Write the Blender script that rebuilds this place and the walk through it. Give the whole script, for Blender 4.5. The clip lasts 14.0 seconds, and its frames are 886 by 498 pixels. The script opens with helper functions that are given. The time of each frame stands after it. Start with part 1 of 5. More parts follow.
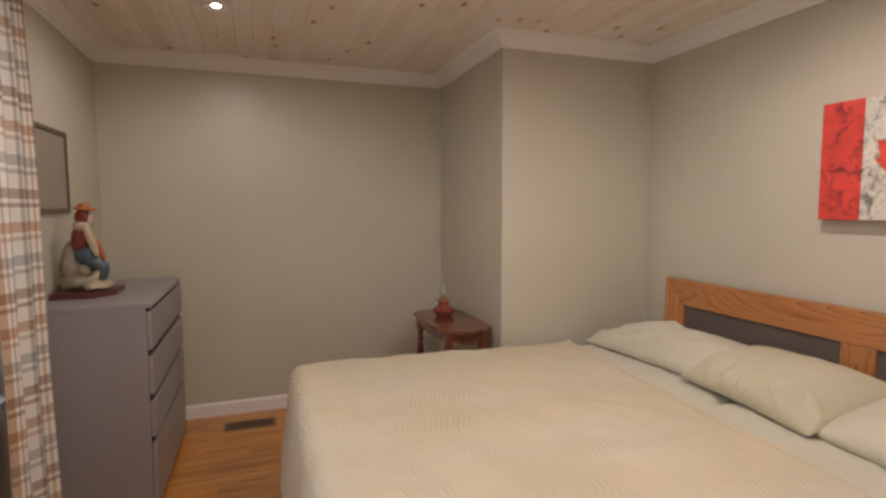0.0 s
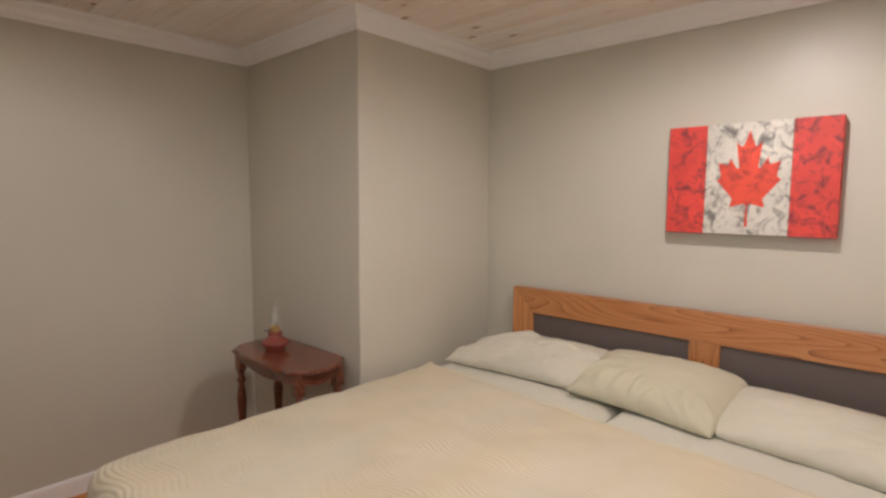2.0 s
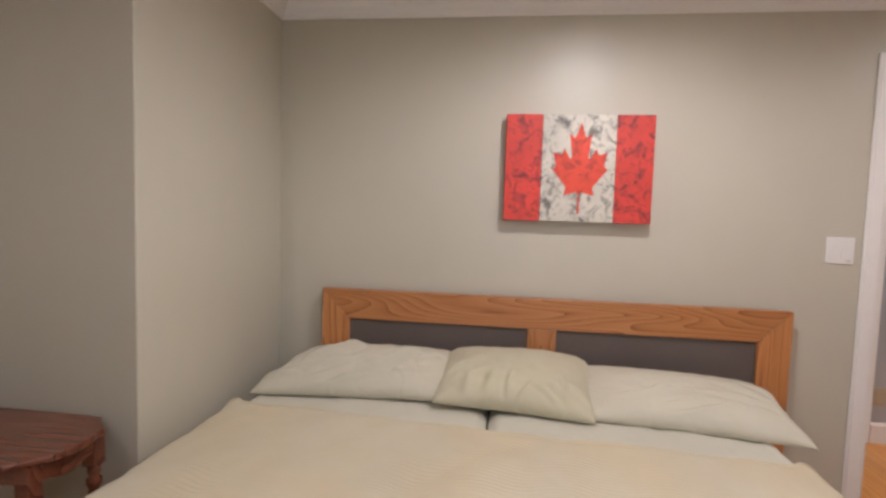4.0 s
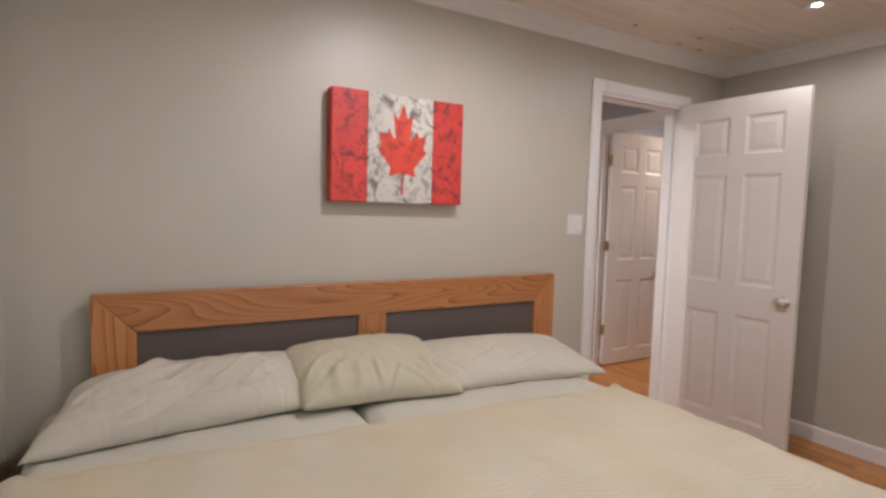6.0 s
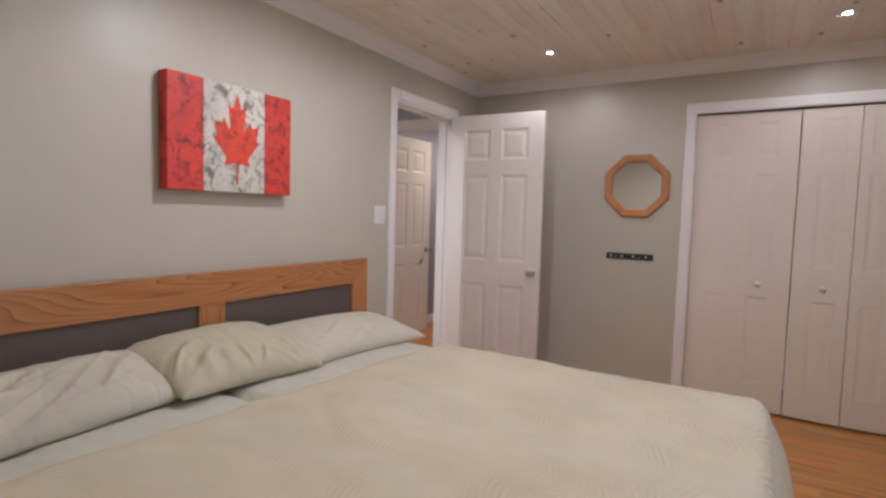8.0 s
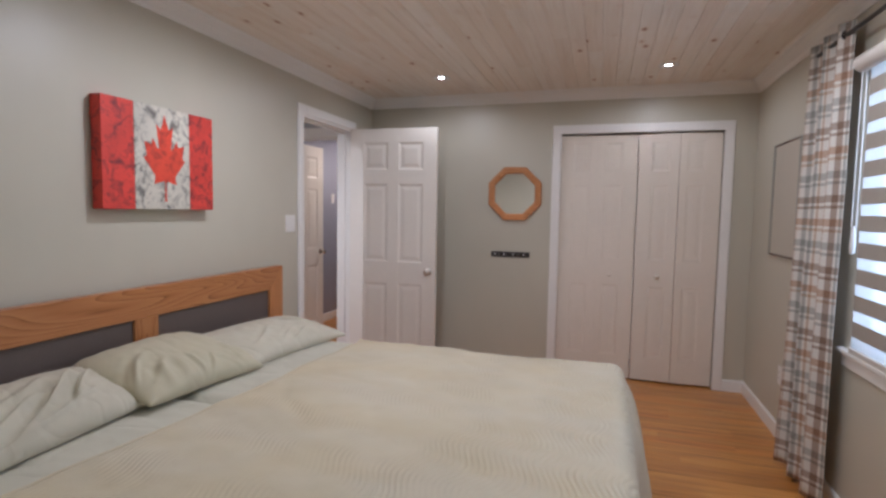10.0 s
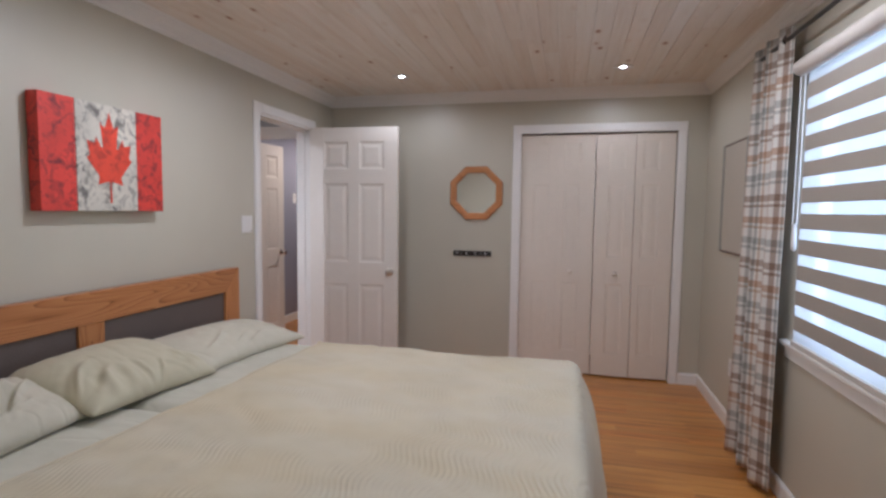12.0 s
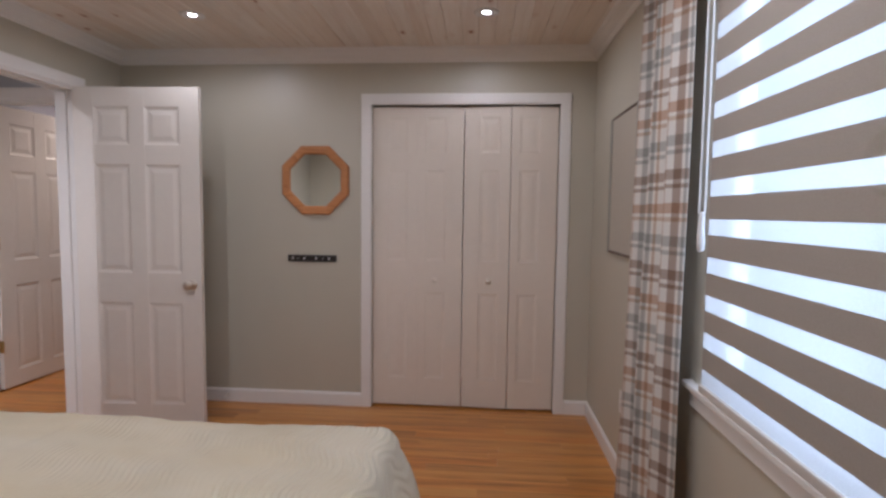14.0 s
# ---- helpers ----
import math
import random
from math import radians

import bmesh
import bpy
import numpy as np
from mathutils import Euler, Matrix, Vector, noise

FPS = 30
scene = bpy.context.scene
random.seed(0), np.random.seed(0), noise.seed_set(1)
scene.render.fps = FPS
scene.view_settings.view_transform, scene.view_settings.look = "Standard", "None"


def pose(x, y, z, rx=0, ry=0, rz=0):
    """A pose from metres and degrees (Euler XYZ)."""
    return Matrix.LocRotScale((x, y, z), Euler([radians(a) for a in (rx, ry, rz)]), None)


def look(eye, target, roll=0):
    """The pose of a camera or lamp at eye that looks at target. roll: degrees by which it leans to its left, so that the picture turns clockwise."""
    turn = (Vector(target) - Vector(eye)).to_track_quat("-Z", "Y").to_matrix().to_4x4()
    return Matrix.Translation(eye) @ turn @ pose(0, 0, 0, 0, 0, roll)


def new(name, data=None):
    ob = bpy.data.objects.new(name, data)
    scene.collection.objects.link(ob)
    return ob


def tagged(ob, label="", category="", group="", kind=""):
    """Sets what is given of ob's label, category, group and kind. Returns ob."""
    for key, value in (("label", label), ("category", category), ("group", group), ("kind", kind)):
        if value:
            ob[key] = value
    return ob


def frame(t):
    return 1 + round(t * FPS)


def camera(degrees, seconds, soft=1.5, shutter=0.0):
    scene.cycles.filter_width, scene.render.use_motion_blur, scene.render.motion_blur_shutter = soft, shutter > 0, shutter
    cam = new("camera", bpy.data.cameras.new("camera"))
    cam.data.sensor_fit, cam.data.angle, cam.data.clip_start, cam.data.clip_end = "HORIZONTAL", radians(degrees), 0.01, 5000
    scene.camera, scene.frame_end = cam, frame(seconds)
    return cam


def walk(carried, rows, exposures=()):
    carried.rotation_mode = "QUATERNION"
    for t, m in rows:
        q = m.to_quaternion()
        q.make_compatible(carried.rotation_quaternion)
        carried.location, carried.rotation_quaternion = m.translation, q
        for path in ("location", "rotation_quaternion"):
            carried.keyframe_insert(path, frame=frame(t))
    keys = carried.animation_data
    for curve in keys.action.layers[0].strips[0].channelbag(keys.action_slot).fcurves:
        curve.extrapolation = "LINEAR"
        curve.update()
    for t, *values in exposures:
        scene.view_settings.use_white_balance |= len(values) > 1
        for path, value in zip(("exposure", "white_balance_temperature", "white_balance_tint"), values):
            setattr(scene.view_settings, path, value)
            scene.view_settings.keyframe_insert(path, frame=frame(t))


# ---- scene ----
cam = camera(80.5, 14.0, soft=2.8)
PATH = [
    (0, (0.086, 1.699, 1.411), (0.746, 3.58, 1.25), -0.1),
    (0.5, (-0.02, 1.839, 1.446), (0.924, 3.595, 1.283), 0.1),
    (1, (-0.118, 2.004, 1.474), (0.968, 3.675, 1.305), 0.1),
    (1.5, (-0.189, 2.193, 1.497), (1.068, 3.738, 1.32), 0.2),
    (2, (-0.209, 2.4, 1.491), (1.265, 3.739, 1.309), 0.4),
    (2.2, (-0.167, 2.48, 1.491), (1.363, 3.755, 1.306), 0.4),
    (4.3, (-0.066, 3.395, 1.379), (1.928, 3.456, 1.237), 1.6),
    (4.5, (-0.041, 3.492, 1.382), (1.952, 3.431, 1.238), 1.4),
    (5, (0.022, 3.698, 1.365), (1.98, 3.319, 1.221), 1.4),
    (5.5, (0.083, 3.852, 1.343), (1.944, 3.134, 1.2), 1.5),
    (6, (0.169, 3.999, 1.322), (1.893, 2.994, 1.178), 1.6),
    (6.5, (0.251, 4.13, 1.313), (1.838, 2.923, 1.167), 1.8),
    (7, (0.283, 4.276, 1.306), (1.677, 2.85, 1.16), 1.7),
    (7.5, (0.284, 4.406, 1.291), (1.452, 2.789, 1.151), 1.8),
    (8, (0.274, 4.541, 1.283), (1.304, 2.832, 1.149), 1.6),
    (10.3, (0.329, 4.996, 1.376), (0.887, 3.081, 1.233), 1.0),
    (10.5, (0.314, 4.987, 1.377), (0.864, 3.07, 1.236), 1.0),
    (11, (0.306, 4.994, 1.383), (0.825, 3.068, 1.241), 0.7),
    (11.5, (0.301, 4.993, 1.389), (0.792, 3.06, 1.242), 0.7),
    (12, (0.282, 4.965, 1.377), (0.747, 3.025, 1.229), 0.7),
    (12.5, (0.233, 4.882, 1.36), (0.666, 2.935, 1.209), 0.6),
    (13, (0.103, 4.673, 1.359), (0.428, 2.705, 1.21), 0.8),
    (13.5, (0.018, 4.356, 1.339), (0.264, 2.377, 1.192), 0.7),
    (14, (-0.048, 3.933, 1.322), (0.101, 1.943, 1.184), 0.7),
]
walk(cam, [(t, look(eye, target, roll)) for t, eye, target, roll in PATH],
     exposures=[(0.0, 0.34, 6500, 20), (2.2, 0.54, 6050, 18), (5.0, 0.40, 5800, 18), (8.0, 0.23, 5520, 17), (11.0, 0.15, 5220, 15), (12.5, 0.14, 5230, 15), (14.0, 0.01, 5400, 18)])

# ---- light and world ----
world = bpy.data.worlds.new("overcast_sky")
scene.world = world
world.use_nodes = True
_wn = world.node_tree.nodes
_sky = _wn.new("ShaderNodeTexSky")
_sky.sky_type, _sky.sun_disc = "NISHITA", False
_sky.sun_elevation, _sky.sun_rotation = radians(38), radians(80)
_sky.air_density, _sky.dust_density = 1.0, 3.0
world.node_tree.links.new(_sky.outputs[0], _wn["Background"].inputs[0])
_wn["Background"].inputs[1].default_value = 0.12

sun = new("sun", bpy.data.lights.new("sun", "SUN"))
sun.data.energy, sun.data.angle, sun.data.color = 1.0, radians(14), (1.0, 0.96, 0.9)
sun.matrix_basis = look((6, 1.5, 5), (0, 0.5, 0))

sky_window = new("window_daylight", bpy.data.lights.new("window_daylight", "AREA"))
sky_window.data.shape, sky_window.data.size, sky_window.data.size_y = "RECTANGLE", 1.3, 1.6
sky_window.data.energy, sky_window.data.color = 23.0, (0.76, 0.88, 1.0)
sky_window.matrix_basis = look((-1.06, 2.98, 1.42), (0, 2.98, 1.42))

LAMP_WATTS, LAMP_COLOR, BEAM_SOFT = 50.0, (1.0, 0.92, 0.82), 0.58
# Warm tint of the added far-room lamp.
FAR_COLOR = (1.0, 0.78, 0.55)
# Fourth assumed by symmetry; last two unseen, added to light hall and far room.
DOWNLIGHTS = [(1.54, 1.13, 0.18), (-0.05, 1.10, 0.16), (1.38, 2.86, 0.66), (-0.06, 2.80, 0.48), (-0.08, 4.51, 0.22), (3.0, 2.85, 1.4), (2.66, -1.0, 1.1)]  # x, y, dimmer

# ---- room numbers ----
W, E, S, N = -0.755, 2.41, 0.49, 5.465      # inner faces of the bedroom walls
W2, JOG = -0.838, 3.86                      # the window wall steps back beyond the far curtain
BX, BY = 1.39, 4.40                         # the boxed-out corner
CEIL, TH = 2.375, 0.12
DOOR_Y0, DOOR_Y1, DOOR_Z = 0.90, 1.66, 2.045
CL_X0, CL_X1, CL_Z = -0.535, 0.69, 2.025
WIN_Y0, WIN_Y1, WIN_Z0, WIN_Z1 = 2.24, 3.74, 0.784, 2.04
HALL_E, HALL_S, HALL_N = 3.48, 0.60, 4.2

# ---- materials ----
def shader(name):
    m = bpy.data.materials.new(name)
    m.use_nodes = True
    t = m.node_tree
    return m, t, t.nodes["Principled BSDF"]


def nd(t, kind, ins=None, **props):
    n = t.nodes.new(kind)
    for k, v in props.items():
        if k == "op":
            n.operation = v
        elif k == "blend":
            n.blend_type = v
        elif k == "dtype":
            n.data_type = v
    for k, v in (ins or {}).items():
        if isinstance(v, bpy.types.NodeSocket):
            t.links.new(v, n.inputs[k])
        else:
            n.inputs[k].default_value = v
    return n


def mapping(t, vec, scale, loc=(0, 0, 0)):
    return nd(t, "ShaderNodeMapping", {"Vector": vec, "Scale": scale, "Location": loc}).outputs[0]


def noise_tex(t, vec, scale, detail=3.0, rough=0.55, distort=0.0):
    return nd(t, "ShaderNodeTexNoise", {"Vector": vec, "Scale": scale, "Detail": detail, "Roughness": rough, "Distortion": distort}).outputs["Fac"]


def ramp(t, fac, stops, mode="LINEAR"):
    r = nd(t, "ShaderNodeValToRGB", {"Fac": fac})
    r.color_ramp.interpolation = mode
    els = r.color_ramp.elements
    while len(els) < len(stops):
        els.new(0.5)
    for e, (p, c) in zip(els, stops):
        e.position, e.color = p, (*c, 1) if len(c) == 3 else c
    return r.outputs[0]


def mixc(t, fac, a, b, blend="MIX"):
    n = nd(t, "ShaderNodeMix", dtype="RGBA", blend=blend)
    for k, v in ((0, fac), (6, a), (7, b)):
        if isinstance(v, bpy.types.NodeSocket):
            t.links.new(v, n.inputs[k])
        elif k == 0:
            n.inputs[0].default_value = v
        else:
            n.inputs[k].default_value = (*v, 1)
    return n.outputs[2]


def math_n(t, op, a, b=0.0, c=0.0):
    n = nd(t, "ShaderNodeMath", op=op)
    for k, v in enumerate((a, b, c)):
        if isinstance(v, bpy.types.NodeSocket):
            t.links.new(v, n.inputs[k])
        else:
            n.inputs[k].default_value = v
    return n.outputs[0]


def add_bump(t, p, height, strength, dist=0.01):
    b = nd(t, "ShaderNodeBump", {"Height": height, "Strength": strength, "Distance": dist})
    t.links.new(b.outputs[0], p.inputs["Normal"])


def world_pos(t):
    return nd(t, "ShaderNodeNewGeometry").outputs["Position"]


def plain(name, col, rough=0.5, metal=0.0, var=0.08, big=2.0, fine=60.0, bump=0.05, spec=0.5):
    """Painted or bare surface: two scales of tone variation and a fine relief."""
    m, t, p = shader(name)
    pos = world_pos(t)
    a, b = noise_tex(t, pos, big, 4.0), noise_tex(t, pos, fine, 3.0)
    f = math_n(t, "MULTIPLY_ADD", b, 0.4, math_n(t, "MULTIPLY", a, 0.6))
    lo, hi = [c * (1 - var) for c in col], [min(1, c * (1 + var)) for c in col]
    t.links.new(ramp(t, f, [(0.3, lo), (0.7, hi)]), p.inputs["Base Color"])
    p.inputs["Roughness"].default_value, p.inputs["Metallic"].default_value = rough, metal
    p.inputs["Specular IOR Level"].default_value = spec
    r = math_n(t, "MULTIPLY_ADD", a, 0.16, rough - 0.08)
    t.links.new(r, p.inputs["Roughness"])
    add_bump(t, p, b, bump, 0.004)
    return m


def wall_paint(name, col):
    """Rolled eggshell wall paint: orange-peel relief, faint cloudiness and scuffs."""
    m, t, p = shader(name)
    pos = world_pos(t)
    cloud, peel = noise_tex(t, pos, 0.9, 4.0), noise_tex(t, pos, 160.0, 2.0)
    roll = noise_tex(t, mapping(t, pos, (6, 6, 1.5)), 1.0, 2.0)
    f = math_n(t, "MULTIPLY_ADD", roll, 0.2, math_n(t, "MULTIPLY", cloud, 0.8))
    t.links.new(ramp(t, f, [(0.3, [c * 0.95 for c in col]), (0.7, [c * 1.05 for c in col])]), p.inputs["Base Color"])
    t.links.new(math_n(t, "MULTIPLY_ADD", roll, 0.10, 0.34), p.inputs["Roughness"])
    add_bump(t, p, peel, 0.12, 0.002)
    return m


def wood(name, dark, mid, light, rough=0.35, ring=16.0, along=0, coat=0.15):
    """Varnished timber: growth rings pulled out along one axis of the piece, fine pores and a random tone per piece."""
    m, t, p = shader(name)
    obj = nd(t, "ShaderNodeTexCoord").outputs["Object"]
    rnd = nd(t, "ShaderNodeObjectInfo").outputs["Random"]
    sc = [1.0, 1.0, 1.0]
    sc[along] = 0.10
    off = nd(t, "ShaderNodeCombineXYZ", {0: math_n(t, "MULTIPLY", rnd, 7.0), 1: math_n(t, "MULTIPLY", rnd, 3.0), 2: rnd}).outputs[0]
    v = nd(t, "ShaderNodeVectorMath", {0: mapping(t, obj, sc), 1: off}, op="ADD").outputs[0]
    warp = noise_tex(t, v, 7.0, 0.6)
    rings = math_n(t, "FRACT", math_n(t, "MULTIPLY", warp, ring))
    ridge = math_n(t, "POWER", rings, 0.45)
    sp = [160.0, 160.0, 160.0]
    sp[along] = 5.0
    pores = noise_tex(t, mapping(t, obj, sp), 1.0, 2.0)
    f = math_n(t, "MULTIPLY_ADD", pores, 0.45, math_n(t, "MULTIPLY", ridge, 0.55))
    c = ramp(t, f, [(0.20, dark), (0.46, mid), (0.82, light)])
    tone = math_n(t, "MULTIPLY_ADD", rnd, 0.24, 0.88)
    hsv = nd(t, "ShaderNodeHueSaturation", {"Color": c, "Value": tone})
    t.links.new(hsv.outputs[0], p.inputs["Base Color"])
    t.links.new(math_n(t, "MULTIPLY_ADD", pores, 0.15, rough - 0.07), p.inputs["Roughness"])
    p.inputs["Coat Weight"].default_value, p.inputs["Coat Roughness"].default_value = coat, 0.25
    add_bump(t, p, f, 0.08, 0.003)
    return m


def floor_boards():
    m, t, p = shader("honey_oak_floor")
    pos = world_pos(t)
    rnd = nd(t, "ShaderNodeObjectInfo").outputs["Random"]
    off = nd(t, "ShaderNodeCombineXYZ", {0: math_n(t, "MULTIPLY", rnd, 40.0), 1: math_n(t, "MULTIPLY", rnd, 9.0), 2: 0.0}).outputs[0]
    v = nd(t, "ShaderNodeVectorMath", {0: pos, 1: off}, op="ADD").outputs[0]
    grain = noise_tex(t, mapping(t, v, (2.0, 46.0, 1.0)), 1.0, 5.0, 0.6, 0.6)
    streak = noise_tex(t, mapping(t, v, (1.1, 14.0, 1.0)), 1.0, 3.0)
    f = math_n(t, "MULTIPLY_ADD", grain, 0.55, math_n(t, "MULTIPLY", streak, 0.45))
    c = ramp(t, f, [(0.30, (0.24, 0.095, 0.017)), (0.48, (0.60, 0.26, 0.052)), (0.70, (0.78, 0.415, 0.115))])
    tone = ramp(t, rnd, [(0.0, (0.78, 0.72, 0.64)), (0.35, (0.92, 0.89, 0.86)), (0.75, (1.0, 1.0, 1.0)), (1.0, (1.0, 0.86, 0.66))])
    t.links.new(mixc(t, 1.0, c, tone, "MULTIPLY"), p.inputs["Base Color"])
    t.links.new(math_n(t, "MULTIPLY_ADD", streak, 0.2, 0.22), p.inputs["Roughness"])
    p.inputs["Coat Weight"].default_value, p.inputs["Coat Roughness"].default_value = 0.25, 0.2
    add_bump(t, p, grain, 0.06, 0.003)
    return m


def pine_ceiling():
    """Whitewashed knotty pine planks that run along y."""
    m, t, p = shader("whitewashed_pine")
    pos = world_pos(t)
    rnd = nd(t, "ShaderNodeNewGeometry").outputs["Random Per Island"]
    off = nd(t, "ShaderNodeCombineXYZ", {0: math_n(t, "MULTIPLY", rnd, 5.0), 1: math_n(t, "MULTIPLY", rnd, 31.0), 2: 0.0}).outputs[0]
    v = nd(t, "ShaderNodeVectorMath", {0: pos, 1: off}, op="ADD").outputs[0]
    grain = noise_tex(t, mapping(t, v, (60.0, 2.4, 1.0)), 1.0, 4.0, 0.6, 0.8)
    broad = noise_tex(t, mapping(t, v, (12.0, 0.9, 1.0)), 1.0, 3.0)
    f = math_n(t, "MULTIPLY_ADD", grain, 0.5, math_n(t, "MULTIPLY", broad, 0.5))
    c = ramp(t, f, [(0.3, (0.74, 0.645, 0.555)), (0.5, (0.84, 0.775, 0.70)), (0.72, (0.89, 0.85, 0.80))])
    c = mixc(t, 1.0, c, ramp(t, rnd, [(0.0, (0.93, 0.88, 0.83)), (0.4, (1, 0.97, 0.94)), (1.0, (1, 1, 1))]), "MULTIPLY")
    vor = nd(t, "ShaderNodeTexVoronoi", {"Vector": mapping(t, v, (8.5, 4.6, 1.0)), "Scale": 1.0, "Randomness": 1.0})
    rim = math_n(t, "MULTIPLY_ADD", noise_tex(t, v, 55.0, 2.0), 0.06, vor.outputs["Distance"])
    pick = math_n(t, "GREATER_THAN", nd(t, "ShaderNodeSeparateColor", {0: vor.outputs["Color"]}).outputs[0], 0.36)
    knot = math_n(t, "MULTIPLY", ramp(t, rim, [(0.11, (1, 1, 1)), (0.17, (0, 0, 0))]), pick)
    c = mixc(t, math_n(t, "MULTIPLY", knot, 0.95), c, (0.30, 0.085, 0.022))
    halo = math_n(t, "MULTIPLY", ramp(t, rim, [(0.12, (1, 1, 1)), (0.30, (0, 0, 0))]), math_n(t, "MULTIPLY", pick, 0.28))
    c = mixc(t, halo, c, (0.50, 0.27, 0.13))
    t.links.new(c, p.inputs["Base Color"])
    p.inputs["Roughness"].default_value = 0.34
    add_bump(t, p, grain, 0.08, 0.003)
    return m


def plaid():
    """Woven plaid of cream, rust, brown and grey-green; the pattern follows the cloth's own width and height."""
    m, t, p = shader("plaid_cotton")
    uv = nd(t, "ShaderNodeTexCoord").outputs["UV"]
    s = nd(t, "ShaderNodeSeparateXYZ", {0: uv})

    def bands(coord, period, stops):
        f = math_n(t, "FRACT", math_n(t, "DIVIDE", coord, period))
        return ramp(t, f, stops, "CONSTANT")
    cream, rust, brown, grey = (0.87, 0.85, 0.81), (0.56, 0.35, 0.22), (0.39, 0.28, 0.21), (0.46, 0.46, 0.43)
    tan = (0.62, 0.47, 0.34)

    def sett(coord, period, wide, thin):
        """Three groups to a repeat: a wide stripe, a gap, a thin stripe and cream ground."""
        stops = []
        for k, (c0, c1) in enumerate(zip(wide, thin)):
            stops += [(k / 3, c0), ((k + 0.31) / 3, cream), ((k + 0.43) / 3, c1), ((k + 0.56) / 3, cream)]
        return bands(coord, period, stops)
    a = sett(s.outputs[0], 0.25, (rust, grey, brown), (tan, tan, grey))
    pale = [[0.06 + 0.94 * v for v in c] for c in (grey, brown, rust, tan)]
    b = sett(s.outputs[1], 0.327, pale[:3], (pale[0], pale[1], pale[3]))
    c = mixc(t, 1.0, a, b, "MULTIPLY")
    c = mixc(t, 0.3, c, mixc(t, 0.5, a, b))
    weave = noise_tex(t, mapping(t, uv, (420, 420, 1)), 1.0, 1.0)
    c = mixc(t, 0.25, c, mixc(t, 1.0, c, ramp(t, weave, [(0.3, (0.6, 0.6, 0.6)), (0.7, (1, 1, 1))]), "MULTIPLY"))
    t.links.new(c, p.inputs["Base Color"])
    p.inputs["Roughness"].default_value = 0.9
    p.inputs["Sheen Weight"].default_value = 0.2
    add_bump(t, p, weave, 0.2, 0.001)
    tr = nd(t, "ShaderNodeBsdfTranslucent", {"Color": c})
    mx = nd(t, "ShaderNodeMixShader", {0: 0.10, 1: p.outputs[0], 2: tr.outputs[0]})
    t.links.new(mx.outputs[0], t.nodes["Material Output"].inputs[0])
    return m


def cloth(name, col, quilt=0.0, rough=0.85, wrinkle=0.0):
    """Soft cotton: weave, cloudy tone; quilt adds stitched combs of wavy ridges in patches."""
    m, t, p = shader(name)
    pos = world_pos(t)
    cloud, weave = noise_tex(t, pos, 2.5, 3.0), noise_tex(t, pos, 330.0, 2.0)
    t.links.new(ramp(t, cloud, [(0.3, [c * 0.94 for c in col]), (0.7, [min(1, c * 1.04) for c in col])]), p.inputs["Base Color"])
    p.inputs["Roughness"].default_value = rough
    p.inputs["Sheen Weight"].default_value = 0.15
    h = math_n(t, "MULTIPLY", weave, 0.12)
    if quilt:
        sx = nd(t, "ShaderNodeSeparateXYZ", {0: pos})
        wave = math_n(t, "SINE", math_n(t, "MULTIPLY_ADD", sx.outputs[1], 24.0, math_n(t, "MULTIPLY", sx.outputs[0], 5.0)))
        bend = math_n(t, "MULTIPLY", wave, 0.017)
        wide = noise_tex(t, mapping(t, pos, (2.6, 2.6, 2.6), (4, 2, 0)), 1.0, 0.5)
        line = math_n(t, "SINE", math_n(t, "MULTIPLY", math_n(t, "ADD", math_n(t, "ADD", sx.outputs[0], bend), math_n(t, "MULTIPLY", wide, 0.05)), 330.0))
        patch = ramp(t, noise_tex(t, mapping(t, pos, (5.5, 3.0, 3.0)), 1.0, 0.5), [(0.40, (0.08, 0.08, 0.08)), (0.54, (1, 1, 1))])
        foot = ramp(t, sx.outputs[0], [(0.55, (1, 1, 1)), (1.0, (0.32, 0.32, 0.32))])
        ridges = math_n(t, "MULTIPLY", line, math_n(t, "MULTIPLY", patch, foot))
        h = math_n(t, "ADD", h, math_n(t, "MULTIPLY", ridges, quilt))
        warm = ramp(t, noise_tex(t, mapping(t, pos, (2.2, 4.0, 3.0)), 1.0, 4.0), [(0.36, (0.98, 0.945, 0.86)), (0.62, (1.0, 1.0, 1.0))])
        t.links.new(mixc(t, 1.0, ramp(t, cloud, [(0.3, [c * 0.97 for c in col]), (0.7, [min(1, c * 1.08) for c in col])]), warm, "MULTIPLY"), p.inputs["Base Color"])
        pucker = noise_tex(t, pos, 22.0, 3.0)
        h = math_n(t, "ADD", h, math_n(t, "MULTIPLY", pucker, 0.9))
    if wrinkle:
        lines = noise_tex(t, mapping(t, pos, (3.0, 6.0, 3.0)), 1.0, 1.5, 0.5, 1.0)
        fold = math_n(t, "ABSOLUTE", math_n(t, "SUBTRACT", lines, 0.5))
        h = math_n(t, "ADD", h, math_n(t, "MULTIPLY", math_n(t, "MINIMUM", math_n(t, "MULTIPLY", fold, 9.0), 1.0), wrinkle))
    add_bump(t, p, h, 0.35, 0.004)
    return m


